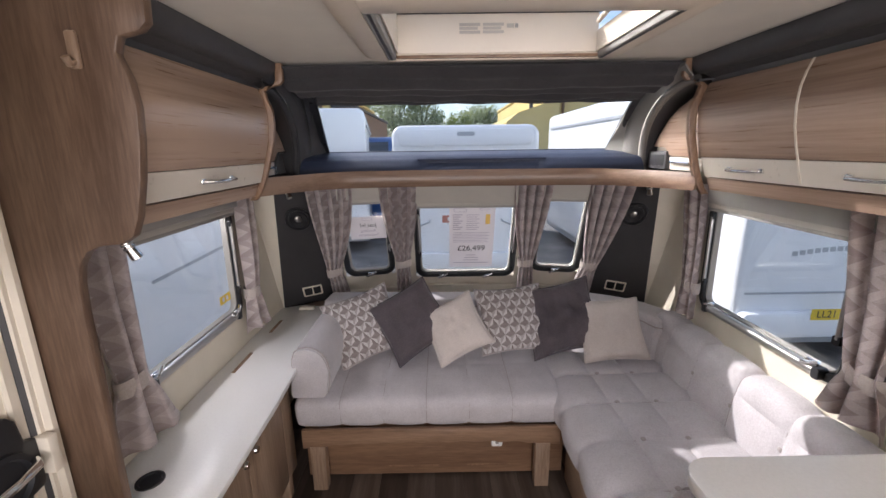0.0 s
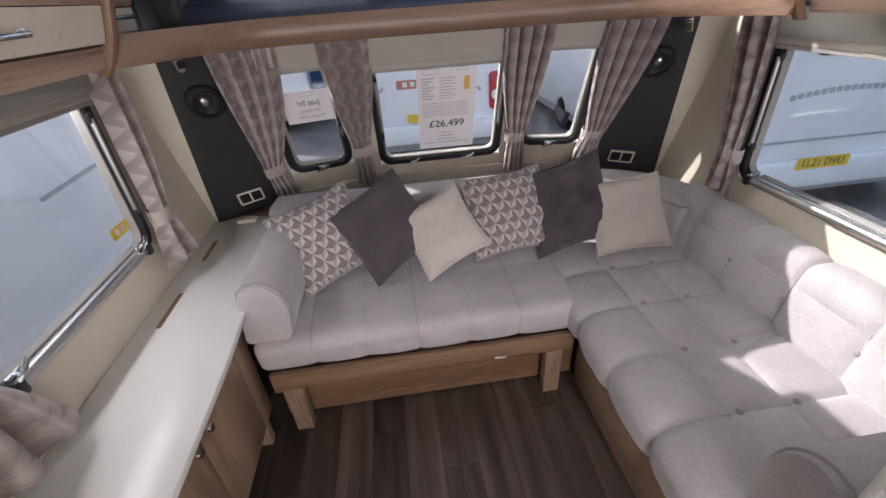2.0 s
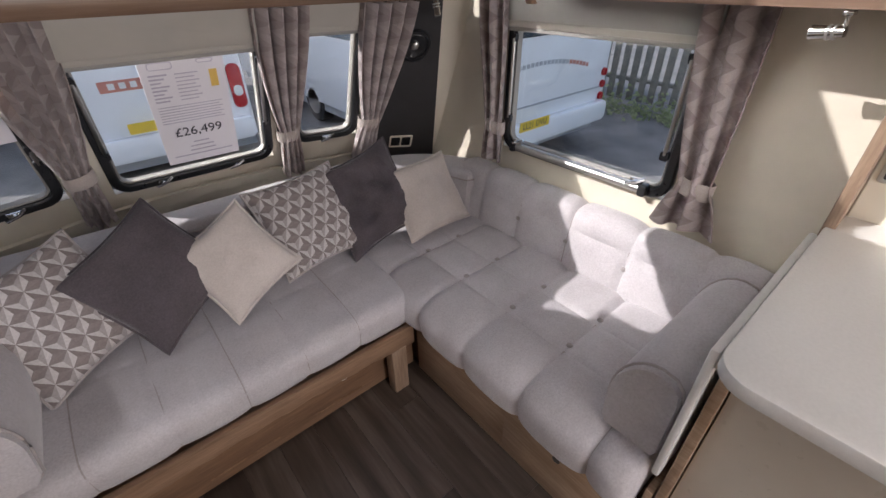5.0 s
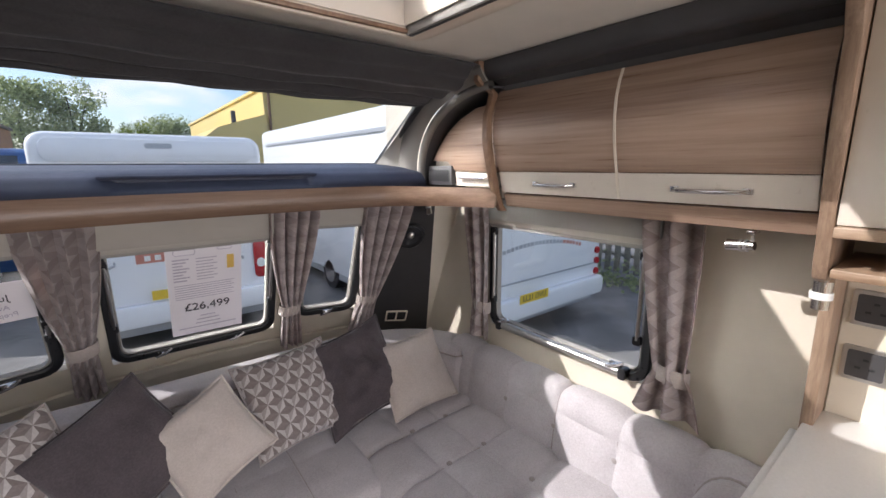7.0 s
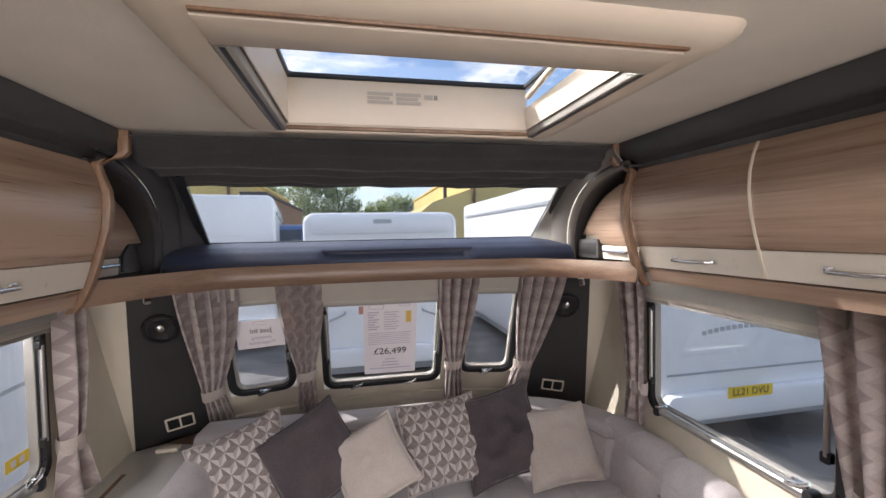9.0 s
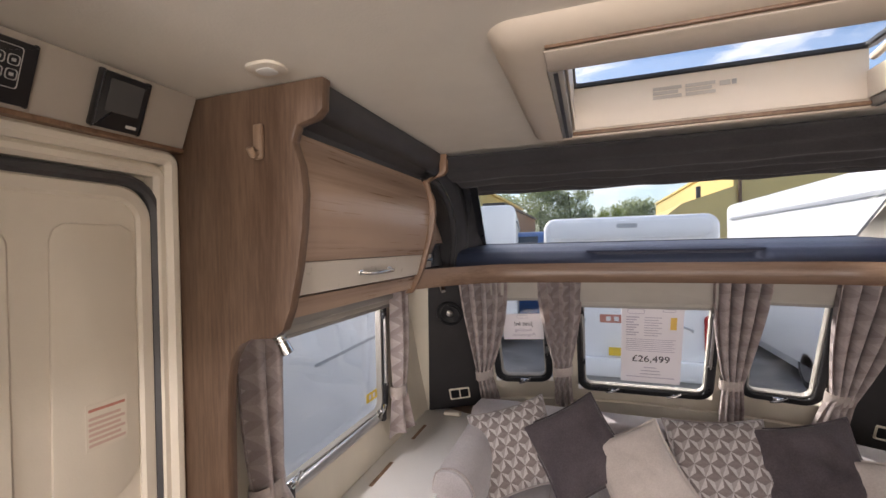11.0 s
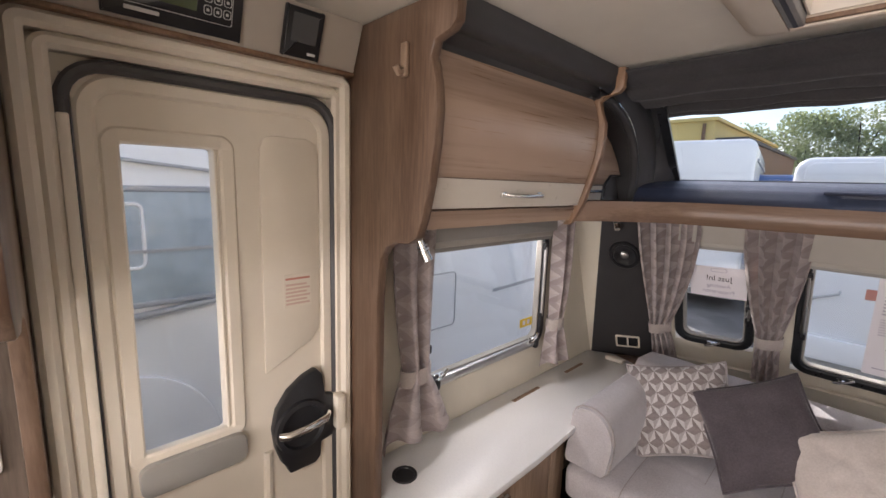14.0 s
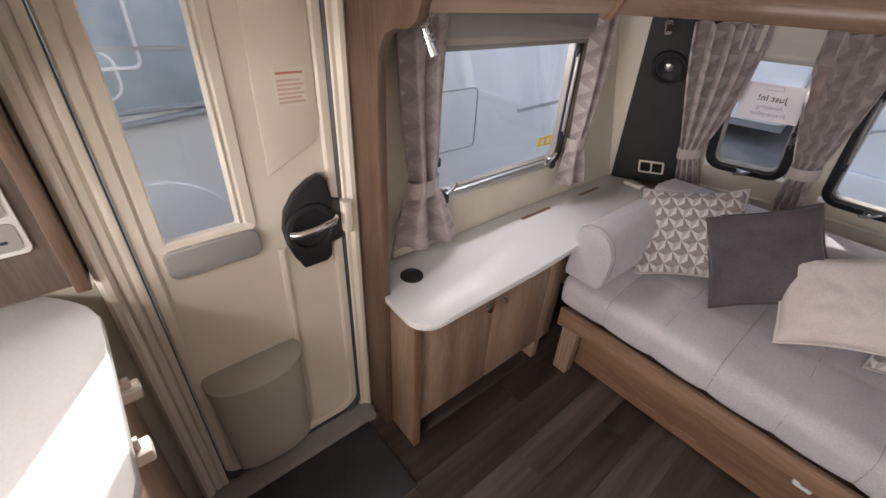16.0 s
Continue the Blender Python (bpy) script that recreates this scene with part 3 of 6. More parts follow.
# ---------------------------------------------------------------- the nose: shelf, ledge, panoramic window, arches
SHELF_Z = 1.389


def shelf_edge(t):
    """The shelf's front edge, from one locker to the other, t from -1 to 1."""
    x = 0.845 * t
    a = abs(t)
    y = 2.215 - 0.09 * a ** 2 - 0.31 * max(0.0, (a - 0.62) / 0.38) ** 2.2
    return x, y


def shelf():
    s = thing("front_shelf", "bowed wood-effect shelf with a deep lip above the front windows", "shelf", kind="structure")
    n = 48
    bm = sheet(lambda i, j: Vector((shelf_edge(2 * i - 1)[0], shelf_edge(2 * i - 1)[1] + 0.012 * math.sin(math.pi * j) * -1, SHELF_Z + 0.062 * j)), n, 6, -0.016)
    part("lip", bm, WALNUT_X, s)

    def board(i, j):
        x, y = shelf_edge(2 * i - 1)
        return Vector((x * (1 + 0.24 * j), y + (2.62 - y) * j, SHELF_Z + 0.012))
    part("board", sheet(board, n, 4, 0.016), WALNUT_X, s)
    # the curled ends that run under the side lockers
    return s


shelf()


def ledge():
    """Padded dark ledge between shelf and panoramic window, with a shallow tray in its face."""
    s = thing("front_ledge", "padded dark blue vinyl ledge with a recessed tray below the panoramic window", "ledge", kind="structure")

    prof = [(2.235, 1.405), (2.226, 1.435), (2.236, 1.466), (2.265, 1.494), (2.33, 1.514), (2.44, 1.527), (2.56, 1.531)]

    def face(i, j):
        x = -0.80 + 1.62 * i
        k = j * (len(prof) - 1)
        a = min(int(k), len(prof) - 2)
        f = k - a
        y = prof[a][0] * (1 - f) + prof[a + 1][0] * f
        z = prof[a][1] * (1 - f) + prof[a + 1][1] * f
        tray = max(0.0, min(1.0, (0.31 - abs(x - 0.06)) / 0.03)) * max(0.0, min(1.0, (z - 1.450) / 0.012)) * max(0.0, min(1.0, (1.500 - z) / 0.008))
        return Vector((x, y - 0.025 * (x / 0.8) ** 2 + 0.03 * tray, z))
    part("padding", sheet(face, 80, 26, -0.012), NAVY, s)
    part("tray_lip", tube([(-0.25 + 0.62 * k / 20, 2.262 - 0.025 * ((-0.25 + 0.62 * k / 20) / 0.8) ** 2, 1.505) for k in range(21)], 0.006, 8), NAVY, s, "rolled lip above the tray")


ledge()


def pan(u, v, out=0.0):
    """A place on the panoramic window's slope: u across, v up it from 0 to 1."""
    y = 2.535 - 0.60 * v - 0.03 * u * u
    z = 1.538 + 0.27 * v
    return Vector((u, y - 0.7 * out, z - 0.7 * out))


def panorama():
    w = thing("window_6", "wide panoramic skylight window sloping above the front shelf", "window", kind="structure")
    pane = part("pane", sheet(lambda i, j: pan(-0.80 + 1.62 * i, -0.05 + 1.08 * j, -0.02), 24, 6, 0.005), GLASS, w, "clear curved acrylic pane")
    pane.visible_shadow = False
    for s in (-1, 1):
        bm = sheet(lambda i, j: pan(0.012 + s * (0.748 - 0.105 * j + 0.03 * i), -0.04 + 1.02 * j, 0.006), 3, 10, 0.014)
        part("side_frame", bm, RUBBER, w, "black side frame of the pane")
    part("lower_frame", tube([pan(-0.76 + 1.54 * k / 20, 0.0, 0.0) for k in range(21)], 0.009, 8), RUBBER, w, "black lower seal")
    # gathered blind at the head
    b = thing("panoramic_blind", "gathered charcoal cloth blind across the head of the panoramic window", "blind")

    def cloth(i, j):
        x = 0.012 + (2 * i - 1) * (0.775 - 0.10 * j)
        y = 1.80 + 0.25 * j
        z = 1.848 - 0.100 * j - 0.018 * math.sin(math.pi * min(1, j * 1.1)) ** 2
        z += 0.006 * math.sin(j * 26 + 0.6 * math.sin(9 * i)) * (0.3 + j) + 0.004 * math.sin(31 * i + 7 * j) * j
        return Vector((x, y, z))
    part("cloth", sheet(cloth, 70, 44, 0.004), BLINDCLOTH, b)
    part("bottom_bar", tube([(-0.665 + 1.355 * k / 16, 2.05 - 0.008 * math.sin(k), 1.747 + 0.003 * math.sin(k * 2.1)) for k in range(17)], 0.010, 8), BLINDCLOTH, b, "dark rolled hem")


panorama()


def arch(sx):
    """The moulded arch from the roof corner down to the shelf, with a soffit behind it and a return to the window."""
    # Left arch dark, right paler: light from the left put into the colours.
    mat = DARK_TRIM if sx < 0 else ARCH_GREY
    s = thing("nose_arch", "%s moulded arch pillar beside the panoramic window" % ("charcoal" if sx < 0 else "warm grey"), "pillar", group="nose arches", kind="structure")
    n = 30
    head, foot = Vector((0.672, 2.03, 1.765)), Vector((0.752, 2.545, 1.50))

    def rim(k, out, dx):
        a = radians(90 * k)
        return Vector((0.778 + 0.072 * k * k + dx, 1.78 + (0.465 + out) * math.sin(a), min(1.835, 1.40 + (0.375 + out * 0.85) * math.cos(a) ** 0.9)))

    def side(k):
        if k < 0.4:
            p = rim(k, 0.10, -0.03)
            return Vector((p.x, p.y, 1.83)).lerp(head, k / 0.4)
        return head.lerp(foot, (k - 0.4) / 0.6)

    def place(p):
        return Vector((sx * p.x, p.y, p.z))

    def face(f):
        return lambda i, j: place(f(i, j))
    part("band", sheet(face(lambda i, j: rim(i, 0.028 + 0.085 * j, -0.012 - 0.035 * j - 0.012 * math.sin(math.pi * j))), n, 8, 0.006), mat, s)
    part("window_return", sheet(face(lambda i, j: rim(0.22 + 0.78 * i, 0.113, -0.047).lerp(side(0.22 + 0.78 * i), j)), n, 6, 0.006), mat if sx < 0 else ARCH_LIT, s)
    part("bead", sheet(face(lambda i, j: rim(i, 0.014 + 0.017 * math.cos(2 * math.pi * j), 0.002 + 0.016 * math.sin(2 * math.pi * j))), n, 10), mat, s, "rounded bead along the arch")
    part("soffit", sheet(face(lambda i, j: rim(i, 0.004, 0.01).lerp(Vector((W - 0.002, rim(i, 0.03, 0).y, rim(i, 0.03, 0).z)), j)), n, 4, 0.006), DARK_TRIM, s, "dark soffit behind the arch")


arch(-1)
arch(1)


def corner_locker(sx):
    """Small corner locker on the shelf, seen through the arch."""
    s = thing("corner_locker", "small wood-effect corner locker on the shelf inside the arch", "locker", group="corner lockers")
    put = lambda p, q, r: Vector((sx * r, p, q))
    wood_edge = [(1.826, 1.748), (1.94, 1.738), (2.03, 1.706), (2.10, 1.665), (2.16, 1.610), (2.205, 1.552), (2.105, 1.548), (2.06, 1.512), (1.826, 1.506)]
    part("door", prism(wood_edge, put, 0.862, 0.878, 0.003), WALNUT, s)
    low = [(1.826, 1.454), (2.045, 1.454), (2.055, 1.508), (1.826, 1.503)]
    part("lower_strip", prism(low, put, 0.860, 0.88, 0.003), CREAM_GLOSS, s, "cream gloss strip")
    # Body charcoal left, grey right: the same side light in its colour.
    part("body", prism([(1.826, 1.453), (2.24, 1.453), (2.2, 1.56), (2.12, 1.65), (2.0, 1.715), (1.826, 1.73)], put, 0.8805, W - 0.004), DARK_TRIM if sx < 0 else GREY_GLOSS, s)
    bm = tube([put(1.87, 1.487, 0.862), put(1.875, 1.485, 0.844), put(2.015, 1.487, 0.844), put(2.023, 1.488, 0.862)], 0.0055, 8)
    part("handle", bm, CHROME, s, "chrome bar handle")
    if sx < 0:
        part("step_trim", tube([put(2.065, 1.462, 0.8585), put(2.07, 1.512, 0.8585), put(2.108, 1.5475, 0.8585), put(2.19, 1.550, 0.8585)], 0.004, 8), BLACK, s, "black stepped edge under the door")
        return
    d = thing("outlet_box", "small black outlet housing on the front shelf", "socket", group="shelf housings")
    part("housing", prism(rrect(2.07, 2.225, 1.4535, 1.532, 0.008), put, 0.852, 0.880, 0.003), DARK_TRIM, d)
    part("face_plate", prism(rrect(2.082, 2.212, 1.468, 1.518, 0.004), put, 0.849, 0.852, 0.001), BLACK, d, "black face plate")


corner_locker(-1)
corner_locker(1)

# ---------------------------------------------------------------- speaker panels in the front corners
def speaker_panel(sx):
    s = thing("speaker_panel", "charcoal vinyl corner panel with a round loudspeaker and a double outlet", "panel", group="front corner panels", kind="structure")
    put = lambda u, v, out=0.0: on_front(sx * u, v, out)

    def face(i, j):
        v = 0.615 + 0.79 * j
        # the panel is narrower at its foot
        u0, u1 = 0.79, 1.10 - 0.10 * j
        return put(u0 + (u1 - u0) * i, v, 0.012)
    part("board", sheet(face, 8, 14, 0.01 * sx), DARK_PANEL, s)
    o = put(0.935, 1.193, 0.0125)
    du = (put(0.945, 1.193, 0.0125) - o) * sx
    dv = put(0.935, 1.203, 0.0125) - o
    m = axes(o, du, dv)
    ring = lambda r, z: [Vector((r * math.cos(2 * math.pi * k / 28), r * math.sin(2 * math.pi * k / 28), z)) for k in range(28)]
    sp = part("loudspeaker", moved(loft([ring(0.070, 0), ring(0.070, 0.016), ring(0.066, 0.020), ring(0.058, 0.020), ring(0.054, 0.014), ring(0.048, 0.016), ring(0.022, 0.004), ring(0.018, 0.004)]), m), BLACK, s, "round black loudspeaker")
    part("dust_cap", moved(loft([ring(0.019, 0.0045), ring(0.018, 0.011), ring(0.012, 0.0155), ring(0.004, 0.017)]), m), STEEL, sp, "grey dome at the middle")
    o = put(0.945, 0.712, 0.012)
    m = axes(o, (put(0.955, 0.712, 0.012) - o) * sx, put(0.945, 0.722, 0.012) - o)
    pl = part("outlet_plate", moved(ring_frame(lambda a, b, c: Vector((a, b, c)), -0.06, 0.06, -0.036, 0.036, 0.008, 0.009, 0.008), m), IVORY, s, "pale metal outlet surround")
    for k in (-0.027, 0.027):
        part("outlet", moved(slab(lambda a, b, c: Vector((a, b, c)), k - 0.023, k + 0.023, -0.026, 0.026, 0.005, 0, 0.005), m), BLACK, pl, "black outlet insert")
        part("divider", moved(box(k * 0.0 - 0.004, k * 0.0 + 0.004, -0.03, 0.03, 0, 0.008, 0.001), m), IVORY, pl) if k < 0 else None


speaker_panel(-1)
speaker_panel(1)

# ---------------------------------------------------------------- curtains
def curtain(put, c_top, w_top, c_tie, w_tie, z_tie, c_low, w_low, z_low, seed, label, group, folds=0):
    """A pleated curtain drawn in by a tie-back."""
    s = thing("curtain", label, "curtain", group)
    z_top = 1.385
    rnd = random.Random(seed)
    ph = rnd.random() * 6
    pleats = folds or 4 + rnd.randint(0, 1)

    def place(i, j):
        z = z_top + (z_low - z_top) * j
        if z > z_tie:
            f = (z_top - z) / (z_top - z_tie)
            g = f ** 1.7
            c, w = c_top + (c_tie - c_top) * g, w_top + (w_tie - w_top) * g
        else:
            f = (z_tie - z) / (z_tie - z_low)
            g = f ** 0.7
            c, w = c_tie + (c_low - c_tie) * g, w_tie + (w_low - w_tie) * g
        t = 2 * i - 1
        wob = math.sin(pleats * math.pi * t + ph + 0.5 * math.sin(3 * j))
        amp = 0.015 + 0.013 * (w / max(w_top, w_low)) + 0.004 * math.sin(7 * j + ph)
        u = c + w / 2 * (t + 0.06 * math.sin(2 * pleats * math.pi * t + ph))
        out = 0.054 + amp * wob + 0.010 * math.cos(1.5 * t)
        if z < z_tie:
            out += 0.012 * f + 0.008 * f * math.sin(9 * t + ph)
        z += 0.012 * math.sin(5 * t + ph) * (1 if j > 0.98 else 0)
        return put(u, z, out)
    part("drape", sheet(place, 72, 34, 0.003, True), CURTAIN_FLAT if folds else CURTAIN, s)
    zr = z_tie

    def band(i, j):
        a = 2 * math.pi * i
        z = zr - 0.026 + 0.052 * j
        return put(c_tie + (w_tie / 2 + 0.010) * math.cos(a), z + 0.006 * math.cos(a), 0.05 + (0.032 + 0.003 * math.sin(math.pi * j)) * math.sin(a))
    part("tieback", sheet(band, 28, 4, 0.003), TIE, s, "taupe fabric tie-back")
    return s


LAB = "taupe chevron curtain tied back"
curtain(on_front, -0.748, 0.225, -0.80, 0.062, 0.845, -0.775, 0.10, 0.66, 1, LAB + " beside the corner panel", "front curtains")
curtain(on_front, -0.38, 0.225, -0.385, 0.075, 0.865, -0.385, 0.10, 0.655, 2, LAB + " between two front windows", "front curtains")
curtain(on_front, 0.385, 0.205, 0.40, 0.072, 0.86, 0.405, 0.10, 0.655, 3, LAB + " between two front windows", "front curtains")
curtain(on_front, 0.785, 0.19, 0.775, 0.065, 0.86, 0.745, 0.105, 0.675, 4, LAB + " beside the corner panel", "front curtains")
curtain(on_left, 1.30, 0.165, 1.315, 0.085, 0.905, 1.325, 0.30, 0.70, 5, LAB + " beside the side cabinet", "side curtains", folds=2.2)
curtain(on_left, 2.15, 0.13, 2.125, 0.065, 0.90, 2.135, 0.21, 0.72, 6, LAB + " beside the front corner", "side curtains", folds=2)
curtain(on_right, 1.285, 0.17, 1.26, 0.085, 0.90, 1.25, 0.20, 0.765, 7, LAB + " above the side sofa", "side curtains", folds=2)
curtain(on_right, 2.12, 0.13, 2.10, 0.07, 0.90, 2.09, 0.10, 0.755, 8, LAB + " beside the front corner", "side curtains", folds=2)


# ---------------------------------------------------------------- overhead lockers
# front profile of a locker: distance from the middle of the van, height
DOOR_PROFILE = [(0.792, 1.772), (0.778, 1.74), (0.768, 1.70), (0.766, 1.655), (0.772, 1.60), (0.784, 1.55), (0.796, 1.512)]
STRIP_PROFILE = [(0.796, 1.510), (0.806, 1.475), (0.818, 1.440)]


SHIFT = {-1: 0.0, 1: 0.042}


def band(profile, sx, y0, y1, thick, bm=None):
    """A profile drawn along the van, with its thickness behind it."""
    ring = [(x, z) for x, z in profile] + [(x + thick, z) for x, z in profile[::-1]]
    return prism(ring, lambda p, q, r: Vector((sx * p + SHIFT[sx], r, q)), y0, y1, 0, bm)


def bar_handle(y0, y1, z, x, sx):
    pts = [(sx * x, y0, z), (sx * (x - 0.022), y0 + 0.012, z - 0.002), (sx * (x - 0.027), (y0 + y1) / 2, z - 0.003), (sx * (x - 0.022), y1 - 0.012, z - 0.002), (sx * x, y1, z)]
    bm = tube(pts, 0.0055, 10)
    for y in (y0, y1):
        box(sx * x - 0.006, sx * x + 0.006, y - 0.010, y + 0.010, z - 0.007, z + 0.007, 0.002, bm)
    return bm


def locker(sx, y0, y1, splits, handles, label):
    s = thing("overhead_locker", label, "locker", group="overhead lockers")
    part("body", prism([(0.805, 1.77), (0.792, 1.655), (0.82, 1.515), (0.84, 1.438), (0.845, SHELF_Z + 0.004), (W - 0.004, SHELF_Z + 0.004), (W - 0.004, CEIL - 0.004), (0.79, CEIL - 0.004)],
                       lambda p, q, r: Vector((min(W - 0.004, sx * p + SHIFT[sx]), r, q)), y0, y1), OAK_SHADED, s)
    edges = [y0 + 0.003, *splits, y1 - 0.003]
    for (a, b), (h0, h1) in zip(zip(edges, edges[1:]), handles):
        d = part("door", band(DOOR_PROFILE, sx, a + 0.003, b - 0.003, 0.02), WALNUT, s, "streaky walnut-effect bowed door")
        part("lower_strip", band(STRIP_PROFILE, sx, a + 0.003, b - 0.003, 0.018), CREAM_GLOSS, d, "cream gloss lower strip")
        part("handle", bar_handle(h0, h1, 1.474, 0.806 + sx * SHIFT[sx], sx), CHROME, d, "chrome bar handle")
    for k in splits:
        part("edge_strip", band([(x - 0.002, z) for x, z in DOOR_PROFILE + STRIP_PROFILE], sx, k - 0.0035, k + 0.0035, 0.012), IVORY, s, "pale strip between two doors")
    part("bottom_rail", band([(0.828, 1.434), (0.842, 1.40), (0.846, SHELF_Z)], sx, y0, y1, 0.03), WALNUT, s, "wood-effect lower rail")
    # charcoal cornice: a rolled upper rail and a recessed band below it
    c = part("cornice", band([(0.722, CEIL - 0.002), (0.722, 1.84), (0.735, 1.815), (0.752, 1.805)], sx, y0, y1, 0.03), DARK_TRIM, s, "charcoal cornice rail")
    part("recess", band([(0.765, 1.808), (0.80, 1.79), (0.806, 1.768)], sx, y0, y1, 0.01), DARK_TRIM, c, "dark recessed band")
    return s


locker(-1, 1.118, 1.80, [], [(1.385, 1.545)], "overhead locker with a bowed walnut-effect door above the side cabinet")
locker(1, 0.945, 1.80, [1.362], [(1.065, 1.215), (1.50, 1.64)], "overhead locker with two bowed walnut-effect doors above the sofa")

CAP = [(0.70, CEIL - 0.003), (0.702, 1.80), (0.715, 1.786), (0.752, 1.778), (0.772, 1.765), (0.764, 1.735), (0.750, 1.70), (0.748, 1.655), (0.754, 1.60), (0.768, 1.55), (0.782, 1.505), (0.80, 1.45), (0.826, 1.395), (0.845, 1.372)]


def cap(sx):
    """The wavy edge trim that ends a locker towards the nose."""
    inner = [(x + 0.026, z - (0.0 if k else 0.0)) for k, (x, z) in enumerate(CAP)]
    bm = prism(CAP + inner[::-1], lambda p, q, r: Vector((sx * p + SHIFT[sx] * (1 - 0.6 * (CEIL - q) / 0.5), r, q)), 1.798, 1.822, 0.003)
    solid("locker_end_trim", bm, EDGE, "wavy brown wood edge trim ending an overhead locker", "trim", group="locker end trims")


cap(-1)
cap(1)


def end_panel(name, sx, y0, y1, outline, label, material):
    s = thing(name, label, "panel", group="end panels", kind="structure")
    part("board", prism(outline, lambda p, q, r: Vector((min(W - 0.003, sx * p + SHIFT[sx]), r, q)), y0, y1, 0.003), material, s)
    return s


LEFT_PANEL = [(W, CEIL - 0.003), (0.702, CEIL - 0.003), (0.706, 1.80), (0.722, 1.785), (0.765, 1.775), (0.775, 1.745), (0.758, 1.70), (0.752, 1.645), (0.757, 1.58), (0.770, 1.50), (0.79, 1.42),
              (0.808, 1.378), (0.835, 1.362), (0.885, 1.358), (0.915, 1.345), (0.938, 1.315), (0.948, 1.27), (0.952, 1.2), (0.958, 0.66), (0.962, 0.0), (W, 0.0)]
# Left panel takes the shaded oak, the right one the plain upright oak.
lp = end_panel("partition_left", -1, 1.092, 1.117, [(min(x, W - 0.003), z) for x, z in LEFT_PANEL], "oak-effect end panel by the door, shade in its colour", OAK_SHADED)
h = thing("coat_hook", "small beige coat hook on the wooden end panel", "hook")
part("back_plate", box(-0.860, -0.838, 1.080, 1.091, 1.715, 1.785, 0.005), OAK_UP, h)
part("peg", tube([(-0.849, 1.084, 1.728), (-0.849, 1.070, 1.722), (-0.849, 1.062, 1.734)], 0.0075, 8), OAK_UP, h, "beige plastic peg")

RIGHT_PANEL = [(W, CEIL - 0.003), (0.70, CEIL - 0.003), (0.706, 1.80), (0.74, 1.74), (0.742, 1.65), (0.762, 1.52), (0.79, 1.41), (0.80, 1.34), (0.812, 1.308), (0.84, 1.298), (0.875, 1.306), (0.90, 1.30), (0.93, 1.27), (0.945, 1.22), (0.958, 0.87), (W, 0.87)]
rp = end_panel("partition_right", 1, 0.918, 0.943, [(min(x, W - 0.003), z) for x, z in RIGHT_PANEL], "oak-effect shaped end panel beside the dresser", OAK_UP)
h = thing("wall_light_switch", "round white and chrome knob under the end panel", "switch")
part("body", rod((0.902, 0.93, 1.296), (0.902, 0.93, 1.236), 0.017, 0.015), CHROME, h)
part("ring", rod((0.902, 0.93, 1.272), (0.902, 0.93, 1.258), 0.0195, 0.0195), WHITE_PLASTIC, h, "white ring")

KIT_PANEL = [(W, CEIL - 0.003), (0.752, CEIL - 0.003), (0.752, 1.40), (0.756, 1.345), (0.785, 1.305), (0.86, 1.29), (0.93, 1.30), (0.985, 1.275), (1.015, 1.24), (1.03, 1.15), (1.035, 0.90), (W, 0.90)]
kp = end_panel("partition_kitchen", -1, 0.455, 0.48, [(min(x, W - 0.003), z) for x, z in KIT_PANEL], "wood-effect end panel of the kitchen locker, shade in its brown", OAK_SHADED)


def spotlight(at, face, label):
    """A small chrome spotlight hung from a locker's underside."""
    s = thing("spotlight", label, "lamp", group="reading spotlights")
    p = Vector(at)
    part("mount", box(p.x - 0.02, p.x + 0.02, p.y - 0.008, p.y + 0.008, p.z - 0.008, p.z, 0.002), CHROME, s)
    part("arm", tube([p + Vector((0, 0, -0.006)), p + Vector((0.004, 0, -0.022)), p + Vector((0.0, 0, -0.036))], 0.0045, 8), STEEL, s)
    a = p + Vector((0, 0, -0.036))
    f = Vector(face).normalized()
    head = part("head", rod(a - f * 0.006, a + f * 0.050, 0.010, 0.0145), CHROME, s, "satin chrome lamp head")
    for k in (0.008, 0.018):
        part("ring", rod(a + f * k, a + f * (k + 0.004), 0.0145, 0.0145), STEEL, head, "bright ring")
    part("lens", rod(a + f * 0.0505, a + f * 0.052, 0.011, 0.011), GREY_PLASTIC, head, "grey lens")


spotlight((-0.93, 2.36, 1.398), (0.35, -0.4, -0.8), "small chrome spotlight under the front shelf, unlit")
spotlight((0.925, 2.33, 1.398), (0.0, -0.2, -1), "small chrome spotlight under the front shelf, unlit")
spotlight((-0.905, 1.19, 1.386), (0.3, 0.25, -0.9), "small chrome spotlight under the locker, unlit")
spotlight((0.90, 1.06, 1.386), (0.15, 0.9, -0.1), "small chrome spotlight under the locker, unlit")

